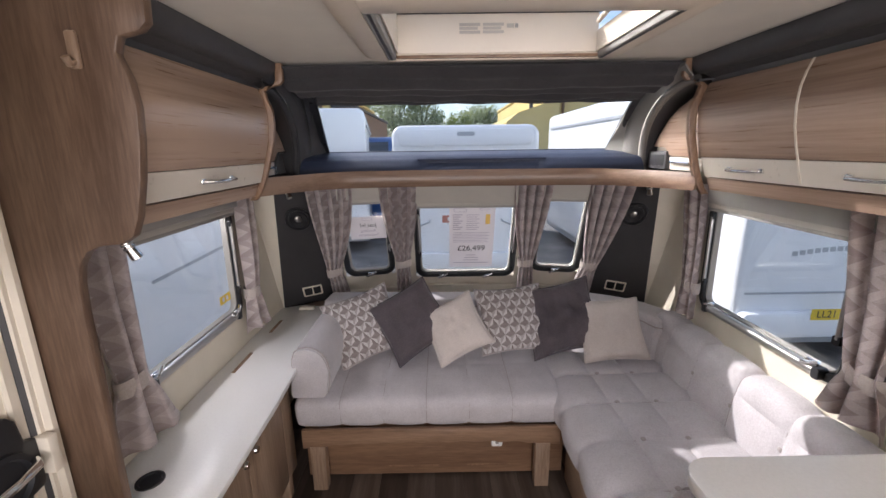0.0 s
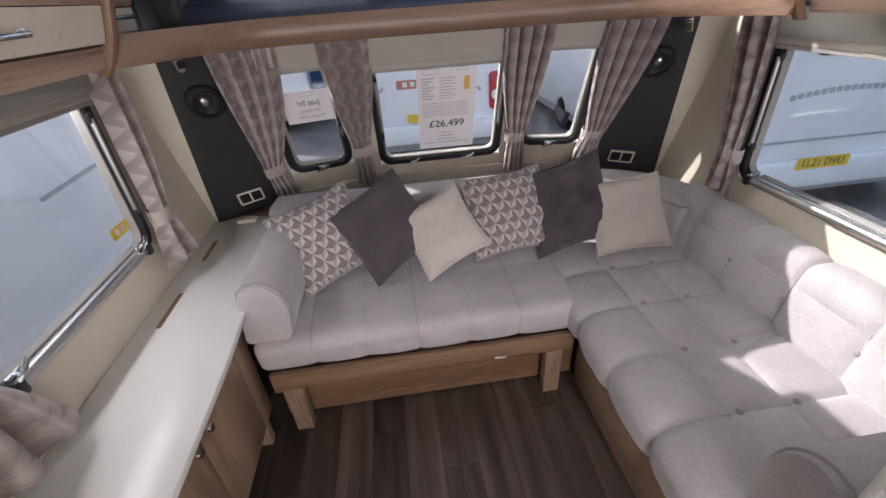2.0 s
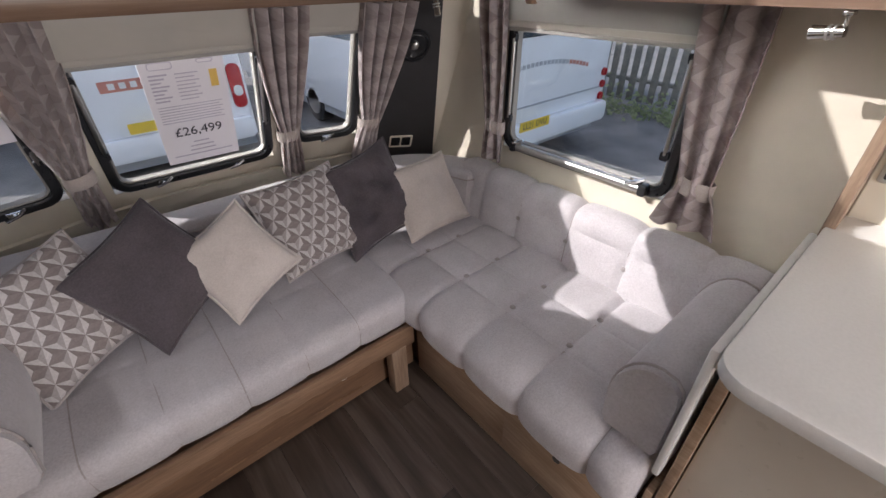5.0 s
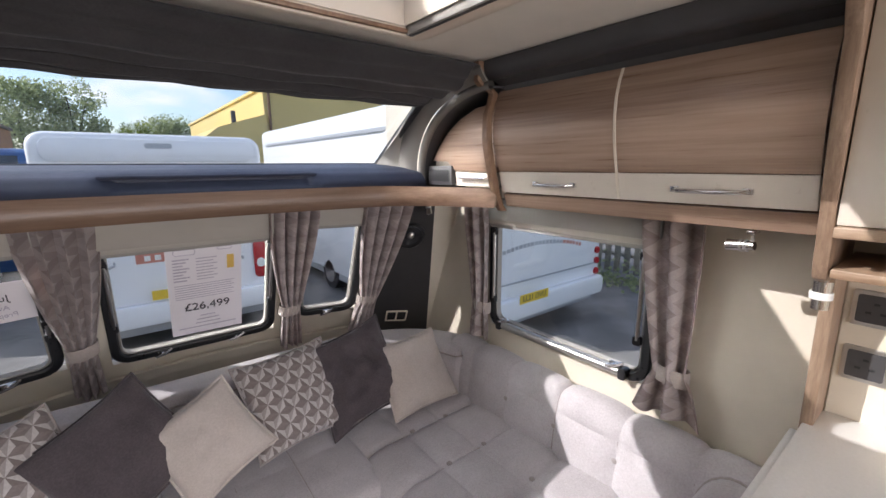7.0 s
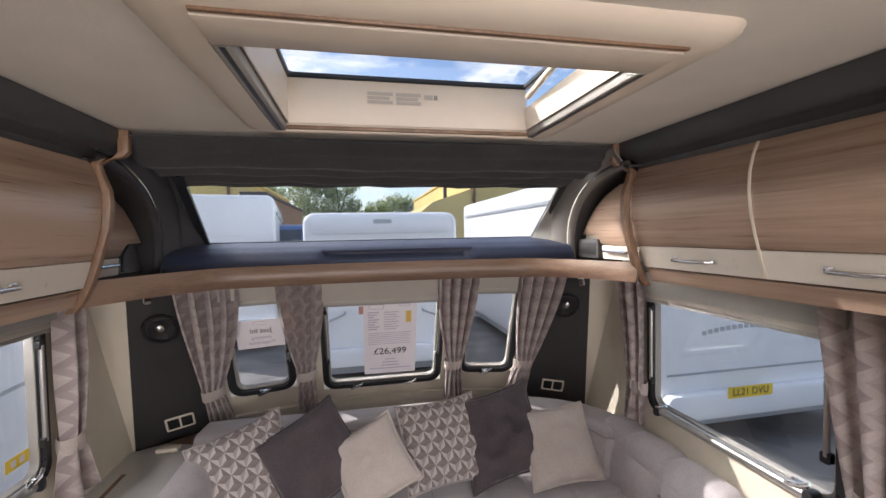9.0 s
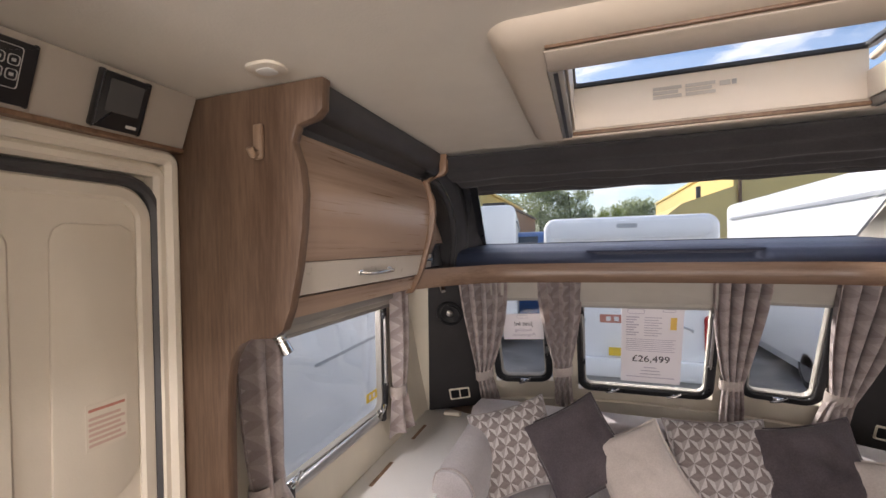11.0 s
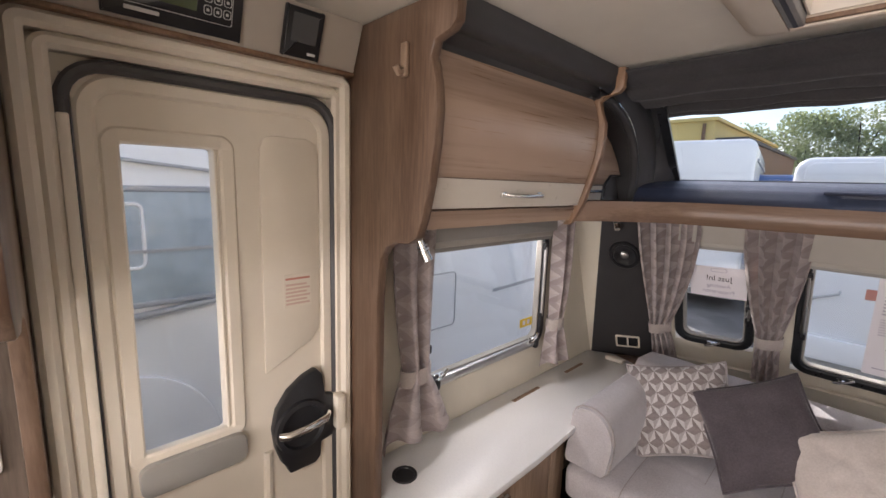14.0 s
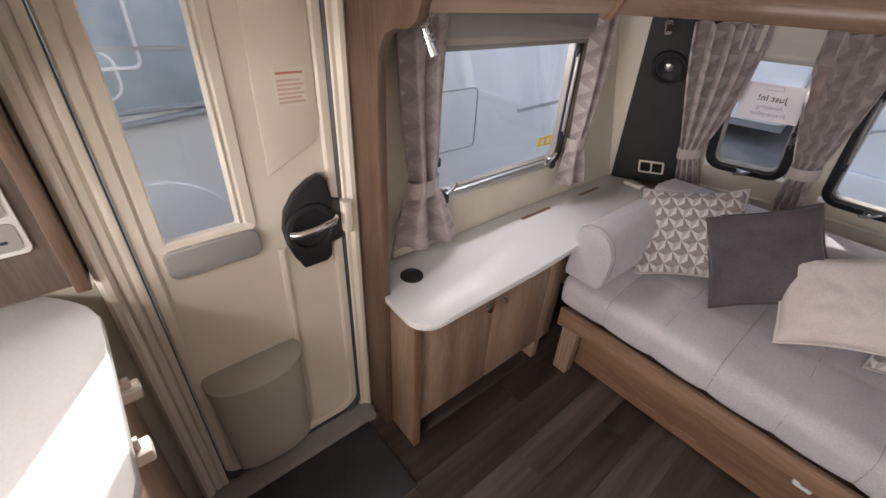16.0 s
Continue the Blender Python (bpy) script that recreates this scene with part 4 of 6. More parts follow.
# ---------------------------------------------------------------- rooflight and ceiling fittings
def rooflight():
    w = thing("window_7", "ceiling rooflight in a cream moulded surround", "rooflight", kind="structure")
    x0, x1, y0, y1 = SKY
    put = lambda u, v, out=0.0: Vector((u, v, CEIL - out))
    # one moulded plate with a broad rounded outer edge, 27 mm proud of the ceiling
    loops = [(0.0, -0.001), (0.004, 0.008), (0.014, 0.017), (0.030, 0.0235), (0.050, 0.026)]
    rings = [[put(p, q, o) for p, q in rrect(x0 - 0.112 + e, x1 + 0.100 - e, y0 - 0.145 + e, y1 + 0.072 - e, 0.045 - e * 0.6)] for e, o in loops]
    rings += [[put(p, q, o) for p, q in rrect(x0 - 0.030, x1 + 0.024, y0 - 0.012, y1 + 0.026, 0.006)] for o in (0.027, 0.0)]
    part("surround", loft(rings, True, False), ROOF_CREAM, w, "cream moulded surround")
    part("blind_slot", box(x0 - 0.025, x1 + 0.02, y0 - 0.100, y0 - 0.092, CEIL - 0.0295, CEIL - 0.020, 0.002), EDGE, w, "brown slot of the rooflight blind")
    part("rear_blind_case", box(x0 - 0.028, x1 + 0.022, y0 - 0.088, y0 - 0.006, CEIL - 0.031, CEIL - 0.006, 0.004), ROOF_CREAM, w, "cream blind housing")
    part("front_case", box(x0 - 0.028, x1 + 0.022, y1 + 0.002, y1 + 0.024, CEIL - 0.030, CEIL - 0.001, 0.005), ROOF_CREAM, w, "cream front housing")
    part("front_pull", box(x0 - 0.002, x1 + 0.002, y1 - 0.010, y1 + 0.0015, CEIL - 0.026, CEIL - 0.016, 0.003), EDGE, w, "brown blind pull edge")
    for a, b in ((x0 - 0.029, x0 - 0.002), (x1 + 0.002, x1 + 0.023)):
        rail = part("side_rail", box(a, b, y0 - 0.004, y1 + 0.0015, CEIL - 0.029, CEIL - 0.001, 0.004), GREY_PLASTIC, w, "grey blind guide rail")
        m = (a + b) / 2
        part("rail_groove", box(m - 0.004, m + 0.004, y0 + 0.002, y1 - 0.004, CEIL - 0.0300, CEIL - 0.0285), BLACK, rail, "dark groove in the rail", smooth=False)
    t = 0.115
    part("reveal_front", box(x0, x1, y1 - 0.004, y1 - 0.001, CEIL - 0.01, CEIL + t), ROOF_CREAM, w, "cream reveal with a printed notice", smooth=False)
    part("reveal_back", box(x0, x1, y0 + 0.001, y0 + 0.004, CEIL - 0.01, CEIL + t), ROOF_CREAM, w, smooth=False)
    part("reveal_side", box(x0 + 0.001, x0 + 0.004, y0 + 0.004, y1 - 0.004, CEIL - 0.01, CEIL + t), ROOF_CREAM, w, smooth=False)
    part("reveal_side", box(x1 - 0.004, x1 - 0.001, y0 + 0.004, y1 - 0.004, CEIL - 0.01, CEIL + t * 0.45), ROOF_CREAM, w, smooth=False)
    for k in range(3):
        for u in (-0.075, 0.0):
            part("notice_line", box(u, u + 0.066 - 0.008 * (k % 2), y1 - 0.0056, y1 - 0.0045, CEIL + 0.046 + 0.011 * k, CEIL + 0.0545 + 0.011 * k), CHAMP, w)
    part("notice_mark", box(0.075, 0.098, y1 - 0.0056, y1 - 0.0045, CEIL + 0.062, CEIL + 0.074), CHAMP, w)
    part("notice_mark", box(0.101, 0.111, y1 - 0.0056, y1 - 0.0045, CEIL + 0.062, CEIL + 0.074), GREY_PLASTIC, w)
    part("seal", ring_frame(lambda u, v, out=0.0: Vector((u, v, CEIL + t - out)), x0 - 0.01, x1 + 0.01, y0 - 0.01, y1 + 0.01, 0.03, 0.02, 0.012), RUBBER, w, "black rubber seal")

    def dome(i, j):
        u, v = 2 * i - 1, 2 * j - 1
        return Vector(((x0 + x1) / 2 + u * (x1 - x0 + 0.08) / 2, (y0 + y1) / 2 + v * (y1 - y0 + 0.08) / 2, CEIL + t + 0.012 + 0.045 * (1 - u ** 6) * (1 - v ** 6)))
    d = part("dome", sheet(dome, 20, 16, 0.004), SMOKE, w, "tinted acrylic dome")
    d.visible_shadow = False
    part("stay_bar", tube([(x1 - 0.06, y0 + 0.05, CEIL + 0.075), (x1 - 0.02, y1 - 0.06, CEIL + 0.065)], 0.008, 8), ROOF_CREAM, w, "cream opening bar")


rooflight()
lite = thing("ceiling_light", "flat clear-edged ceiling light, unlit", "lamp")
part("base", slab(lambda u, v, o: Vector((-0.775 + u, 1.03 + v, CEIL - o)), -0.036, 0.036, -0.029, 0.029, 0.025, 0, 0.007, bevel=0.003), IVORY, lite)
part("lens", slab(lambda u, v, o: Vector((-0.775 + u, 1.03 + v, CEIL - o)), -0.018, 0.018, -0.015, 0.015, 0.012, 0.007, 0.010, bevel=0.002), WHITE_PLASTIC, lite, "round white lens")

# ---------------------------------------------------------------- entrance door
def entrance():
    y0, y1, z0, z1 = DOOR
    f = thing("trim_door_frame", "cream ribbed frame round the entrance door", "door frame", kind="structure")
    put = lambda u, v, out=0.0: Vector((-W + out, u, v))
    part("outer_frame", ring_frame(put, y0 - 0.066, y1 + 0.026, z0 - 0.06, z1 + 0.085, 0.03, 0.030, 0.045, 0), IVORY, f)
    part("inner_frame", ring_frame(put, y0 - 0.036, y1 + 0.004, z0 - 0.03, z1 + 0.055, 0.03, 0.026, 0.034, 0), IVORY, f)
    part("seal", ring_frame(put, y0 - 0.012, y1 - 0.004, z0 - 0.012, z1 + 0.026, 0.075, 0.022, 0.030, -0.03), DARK_TRIM, f, "dark rubber door seal")
    part("jamb_strip", box(-W - 0.03, -W + 0.0345, y0 - 0.0098, y0 + 0.0075, z0 + 0.006, z1 - 0.07, 0.004), IVORY, f, "cream hinge-side strip")
    part("sill", box(-W - 0.03, -W + 0.10, y0 - 0.06, y1 + 0.01, -0.004, 0.035, 0.008), GREY_PLASTIC, f, "grey threshold")
    d = thing("door_1", "closed cream moulded entrance door with a tall window", "door", kind="structure")
    x = -W + 0.004
    dput = lambda u, v, out=0.0: Vector((x + out, u, v))
    wy0, wy1, wz0, wz1 = 0.615, 0.786, 0.905, 1.56
    # leaf: four slabs round the window
    bm = bmesh.new()
    a, b = y0 + 0.012, y1 - 0.022
    lo, hi = z0 + 0.012, z1 + 0.005
    for p0, p1, q0, q1 in ((a, wy0, lo, hi), (wy1, b, lo, hi), (wy0, wy1, lo, wz0), (wy0, wy1, wz1, hi)):
        box(x - 0.03, x + 0.008, p0, p1, q0, q1, 0, bm)
    bmesh.ops.remove_doubles(bm, verts=bm.verts[:], dist=0.0005)
    part("leaf", bm, CREAM_DOOR, d, smooth=False)
    part("leaf_rim", ring_frame(dput, a, b, lo, hi, 0.07, 0.03, 0.018, 0.0), CREAM_DOOR, d)
    wf = part("window_frame", ring_frame(dput, wy0 - 0.022, wy1 + 0.034, wz0 - 0.012, wz1 + 0.022, 0.03, 0.030, 0.014, 0.0), CREAM_DOOR, d, "cream raised window surround")
    part("window_lip", ring_frame(dput, wy0 + 0.001, wy1 - 0.001, wz0 + 0.001, wz1 - 0.001, 0.016, 0.006, 0.011, -0.03), IVORY, wf)
    g = part("pane", slab(dput, wy0 + 0.004, wy1 - 0.004, wz0 + 0.004, wz1 - 0.004, 0.01, -0.02, -0.015), FROST, d, "clear door pane")
    g.visible_shadow = False
    part("window_pocket", prism(rrect(wy0 - 0.008, wy1 + 0.03, 0.832, 0.905, 0.022), dput, 0.006, 0.028, 0.005), GREY_PLASTIC, d, "grey pocket below the window")
    part("raised_panel", prism([(0.868, 1.025), (0.992, 1.088), (1.008, 1.112), (1.012, 1.14), (1.012, 1.56), (1.006, 1.582), (0.985, 1.592), (0.895, 1.592), (0.878, 1.58), (0.872, 1.56)], dput, 0.006, 0.0125, 0.004), CREAM_DOOR, d)
    part("rib", tube([dput(0.868, 0.82, 0.008), dput(0.862, 0.5, 0.008), dput(0.86, 0.10, 0.008)], 0.011, 8), CREAM_DOOR, d)
    part("lower_rib", ring_frame(dput, 0.885, 1.02, 0.09, 0.68, 0.03, 0.010, 0.0035, 0.006), CREAM_DOOR, d)
    # notice
    n = part("notice", slab(dput, 0.918, 0.988, 1.182, 1.266, 0.002, 0.0125, 0.0135), CREAM_DOOR, d, "small paper notice with red print")
    part("notice_line", box(x + 0.0135, x + 0.0142, 0.922, 0.984, 1.252, 1.257), INK_RED, n)
    for k in range(6):
        part("notice_line", box(x + 0.0135, x + 0.0142, 0.922, 0.984 - 0.008 * (k % 2), 1.189 + 0.0095 * k, 1.194 + 0.0095 * k), INK_FADED, n)
    # lock with lever
    outline = [(0.915, 0.745), (0.985, 0.745), (1.0, 0.76), (1.003, 0.80), (1.035, 0.805), (1.042, 0.83), (1.042, 0.925), (1.015, 0.935), (1.008, 0.99), (0.99, 1.012), (0.955, 1.0), (0.915, 0.972), (0.885, 0.93), (0.874, 0.88), (0.880, 0.83), (0.895, 0.785), (0.905, 0.77)]
    lock = part("lock_plate", prism(outline, dput, 0.008, 0.032, 0.006), BLACK, d, "black plastic lock plate")
    ringy = lambda r, o: [dput(0.948 + r * math.cos(2 * math.pi * k / 32), 0.868 + r * math.sin(2 * math.pi * k / 32), o) for k in range(32)]
    part("turn_ring", loft([ringy(0.072, 0.030), ringy(0.070, 0.042), ringy(0.058, 0.044), ringy(0.054, 0.034)]), BLACK, lock)
    part("lever", tube([dput(0.885, 0.872, 0.05), dput(0.90, 0.874, 0.062), dput(0.95, 0.878, 0.066), dput(1.0, 0.884, 0.062), dput(1.012, 0.886, 0.045)], 0.0105, 10), CHROME, lock, "chrome lever handle")
    part("striker", box(-W + 0.022, -W + 0.062, y1 - 0.03, y1 - 0.005, 0.83, 0.925, 0.004), IVORY, lock, "cream striker plate")
    # moulded waste bin

    def shell(i, j):
        a = math.pi * i
        z = 0.065 + 0.40 * j
        bulge = 0.085 * math.sin(a) ** 0.55 * (0.55 + 0.45 * min(1, (j + 0.08) * 4)) * (1 - 0.06 * j)
        return Vector((x + 0.008 + bulge, 0.722 - (0.132 - 0.012 * (1 - j)) * math.cos(a), z + (0.028 * math.sin(a) if j == 0 else 0)))
    b = part("waste_bin", sheet(shell, 28, 16, 0.004), BIN_GREY, d, "warm grey moulded waste bin")
    part("lid", loft([[Vector((x + 0.008 + (0.09 - e) * max(0, math.sin(math.pi * i / 28)) ** 0.55, 0.722 - (0.137 - e) * math.cos(math.pi * i / 28), zz - 0.028 * math.sin(math.pi * i / 28))) for i in range(29)] for e, zz in ((0, 0.462), (0, 0.49), (0.012, 0.498))]), BIN_GREY, b, "warm grey bin lid")


entrance()

# fascia over the door with the control panel
FT, FB = (-1.012, CEIL - 0.002), (-1.056, 1.757)


def on_fascia(u, v, out=0.0):
    """u along the van, v up the sloping fascia from 0 to 1."""
    return Vector((FB[0] + (FT[0] - FB[0]) * v + 0.92 * out, u, FB[1] + (FT[1] - FB[1]) * v - 0.39 * out))


fas = thing("trim_door_fascia", "champagne sloping fascia above the entrance door", "fascia", kind="structure")
part("board", prism([(FB[0], FB[1]), (FT[0], FT[1]), (-W + 0.003, FT[1]), (-W + 0.003, FB[1])], lambda p, q, r: Vector((p, r, q)), 0.483, 1.09, 0.002), CHAMP, fas)
part("lower_strip", box(-W + 0.003, FB[0] + 0.004, 0.483, 1.09, 1.7475, 1.7565, 0.002), EDGE, fas, "dark brown lower strip")
ctl = thing("control_panel", "black electronic control panel with a green display above the door", "control panel")
part("face", slab(on_fascia, 0.607, 0.823, 0.07, 0.90, 0.004, 0.001, 0.014, bevel=0.003), BLACK, ctl)
part("display", slab(on_fascia, 0.680, 0.745, 0.40, 0.76, 0.002, 0.014, 0.0155), LCD, ctl, "olive green display")
part("key_outline", ring_frame(lambda u, v, o=0.0: on_fascia(u, (v - 1.757) / 0.103, o), 0.635, 0.805, 1.786, 1.842, 0.004, 0.0009, 0.015, 0.013), MARK, ctl)
part("power_key", ring_frame(lambda u, v, o=0.0: on_fascia(u, (v - 1.757) / 0.103, o), 0.644, 0.670, 1.80, 1.826, 0.006, 0.0011, 0.016, 0.013), MARK, ctl, "outlined power key")
part("power_mark", ring_frame(lambda u, v, o=0.0: on_fascia(u, (v - 1.757) / 0.103, o), 0.6505, 0.6635, 1.8065, 1.8195, 0.006, 0.0012, 0.016, 0.013), MARK, ctl)
for r in range(2):
    for c in range(3):
        u = 0.756 + 0.0165 * c
        v = 1.797 + 0.019 * r
        part("key", ring_frame(lambda a, b, o=0.0: on_fascia(a, (b - 1.757) / 0.103, o), u, u + 0.0135, v, v + 0.0145, 0.003, 0.0009, 0.016, 0.013), MARK, ctl)
        part("key_mark", slab(lambda a, b, o=0.0: on_fascia(a, (b - 1.757) / 0.103, o), u + 0.0045, u + 0.009, v + 0.005, v + 0.0095, 0.001, 0.014, 0.0158), MARK, ctl)
part("maker_bar", slab(lambda a, b, o=0.0: on_fascia(a, (b - 1.757) / 0.103, o), 0.638, 0.688, 1.7755, 1.7815, 0.001, 0.014, 0.0155), MARK, ctl, "pale maker's mark")
scr = thing("heating_control", "small square black heating control with a dark screen", "control panel")
part("case", slab(on_fascia, 0.905, 0.987, 0.06, 0.93, 0.004, 0.001, 0.018, bevel=0.003), BLACK, scr)
part("screen", slab(on_fascia, 0.918, 0.974, 0.34, 0.84, 0.002, 0.018, 0.0195), SCREEN, scr, "glossy dark screen")
part("mark", slab(on_fascia, 0.958, 0.976, 0.14, 0.19, 0.001, 0.018, 0.0192), MARK, scr)

# ---------------------------------------------------------------- side cabinet with white top
def side_cabinet():
    top = thing("cabinet_top", "white laminate worktop with a rounded end along the side wall", "worktop")
    edge = [(-W + 0.003, 1.118), (-0.955, 1.118)]
    edge += [(-0.955 + 0.0, 1.095)]
    edge += [(-0.84 + 0.075 * math.sin(radians(a)), 1.165 - 0.075 * math.cos(radians(a))) for a in range(0, 91, 15)]
    edge += [(-0.768, 1.6), (-0.785, 1.95), (-0.805, 2.2), (-0.80, 2.56)]
    edge += [(-0.99, 2.625), (-W + 0.003, 2.565)]
    bm = prism(edge, lambda p, q, r: Vector((p, q, r)), 0.612, 0.636, 0.004)
    part("board", bm, WORKTOP, top)
    for a, b in ((1.817, 2.0), (2.22, 2.38)):
        part("vent_slot", box(-1.047, -1.031, a, b, 0.6345, 0.6372, 0.0), EDGE, top, "dark narrow vent slot")
    ring = lambda r, z: [Vector((-0.99 + r * math.cos(2 * math.pi * k / 28), 1.222 + r * math.sin(2 * math.pi * k / 28), z)) for k in range(28)]
    part("table_socket", loft([ring(0.038, 0.6362), ring(0.037, 0.6405), ring(0.030, 0.6405), ring(0.028, 0.6375)]), BLACK, top, "round black grommet")
    part("upstand", box(-0.99, -0.90, 2.52, 2.56, 0.6365, 0.655, 0.006), IVORY, top, "small cream stop")
    c = thing("side_cabinet", "pale oak-effect two-door side cabinet under the white worktop", "cabinet")
    part("body", box(-W + 0.003, -0.862, 1.145, 1.84, 0.10, 0.611), OAK_UP, c)
    part("end_board", box(-0.97, -0.835, 1.118, 1.142, 0.0, 0.611, 0.003), OAK_UP, c)
    part("end_strip", box(-0.835, -0.824, 1.116, 1.144, 0.0, 0.611, 0.003), EDGE, c, "brown edge strip")
    for a, b, k in ((1.150, 1.474, 1.437), (1.480, 1.80, 1.517)):
        d = part("door", box(-0.861, -0.843, a, b, 0.105, 0.606, 0.003), OAK_UP, c, "pale oak-effect door")
        kn = rod((-0.843, k, 0.497), (-0.828, k, 0.497), 0.006, 0.006)
        rod((-0.829, k, 0.497), (-0.82, k, 0.497), 0.015, 0.012, 18, kn)
        part("knob", kn, CHROME, d, "round chrome push knob")
    part("filler", box(-0.861, -0.845, 1.804, 1.905, 0.10, 0.606, 0.002), OAK_UP, c, "oak-effect filler panel")
    part("foot", box(-0.90, -0.845, 1.80, 1.84, 0.0, 0.10, 0.003), OAK_UP, c)
    part("plinth", box(-1.0, -0.985, 1.145, 1.84, 0.0, 0.1), OAK_SHADED, c, "recessed plinth, shade in its dark colour")


side_cabinet()

# wooden corner shelf behind the worktop's front end
structure("trim_corner_shelf", prism([(-W + 0.01, 2.54), (-0.80, 2.56), (-0.72, 2.75), (-0.78, 2.80), (-0.98, 2.66)], lambda p, q, r: Vector((p, q, r)), 0.60, 0.628, 0.004), WALNUT_X, "dark wood-effect corner shelf below the speaker panel", "shelf")


# ---------------------------------------------------------------- sofas
def along(profile):
    """Length along a profile at each point."""
    s = [0.0]
    for a, b in zip(profile, profile[1:]):
        s.append(s[-1] + math.dist(a, b))
    return s


def dense(profile, step=0.018):
    out = [profile[0]]
    for a, b in zip(profile, profile[1:]):
        n = max(1, int(math.dist(a, b) / step))
        out += [(a[0] + (b[0] - a[0]) * k / n, a[1] + (b[1] - a[1]) * k / n) for k in range(1, n + 1)]
    return out


def round_corners(pts, r, n=5):
    """An open outline with its inner corners rounded."""
    out = [pts[0]]
    for a, b, c in zip(pts, pts[1:], pts[2:]):
        p, q, s = Vector(a), Vector(b), Vector(c)
        d1, d2 = (p - q), (s - q)
        k = min(r, d1.length * 0.49, d2.length * 0.49)
        e1, e2 = q + d1.normalized() * k, q + d2.normalized() * k
        for i in range(n + 1):
            t = i / n
            w = e1 * (1 - t) ** 2 + q * 2 * t * (1 - t) + e2 * t ** 2
            out.append((w.x, w.y))
    out.append(pts[-1])
    return out


def quilted(put, profile, a0, a1, cross, lines, puff=0.016, step=0.0105, flat_from=0.0, sag=0.0, bm=None):
    """A stitched cushion: a profile (p, q) drawn from a0 to a1. cross: seams across; lines: seams along it, as lengths on the profile."""
    pr = dense(profile, step)
    s = along(pr)
    n = len(pr)
    normals = []
    for i in range(n):
        a, b = pr[max(0, i - 1)], pr[min(n - 1, i + 1)]
        d = Vector((b[0] - a[0], b[1] - a[1])).normalized()
        normals.append((-d.y, d.x))
    steps = max(8, int(abs(a1 - a0) / step))
    cuts = sorted([a0, *cross, a1])
    rows = sorted([s[0], *lines, s[-1]])

    def lobe(v, marks, soft):
        """0 on a seam, rising steeply and then gently to the middle of the pad."""
        d = min(abs(v - m) for m in marks)
        return 0.55 * (1 - math.exp(-d / soft)) + 0.45 * (1 - (1 - min(1.0, d / 0.10)) ** 2)
    rings = []
    for k in range(steps + 1):
        t = a0 + (a1 - a0) * k / steps
        fa = lobe(t, cuts, 0.009)
        edge = min(t - min(a0, a1), max(a0, a1) - t)
        ring = []
        for i in range(n):
            fb = lobe(s[i], rows, 0.009) if lines else 1.0
            soft = 1.0 if edge > 0.03 else math.sqrt(max(0.0, 1 - (1 - edge / 0.03) ** 2))
            h = puff * fa * (0.25 + 0.75 * fb) + 0.0025 * noise.noise((t * 9, s[i] * 9, 3.1)) - 0.02 * (1 - soft)
            ring.append(Vector(put(pr[i][0] + normals[i][0] * h, pr[i][1] + normals[i][1] * h, t)))
        rings.append(ring)
    return loft(rings, True, True, bm)


def seam_cords(put, profile, cross, lines, a0, a1, parent, first=0.0, last=1.0):
    """Fine stitched cords in the seams of a quilted cushion."""
    pr = dense(profile, 0.014)
    s = along(pr)
    lo, hi = first * s[-1], last * s[-1]
    for t in cross:
        pts = [Vector(put(p, q, t)) for (p, q), d in zip(pr, s) if lo <= d <= hi]
        part("seam", tube(pts, 0.0026, 6), PIPING, parent, "stitched seam")
    for m in lines:
        i = min(range(len(s)), key=lambda k: abs(s[k] - m))
        part("seam", tube([Vector(put(*pr[i], a0 + (a1 - a0) * k / 24)) for k in range(25)], 0.0026, 6), PIPING, parent, "stitched seam")


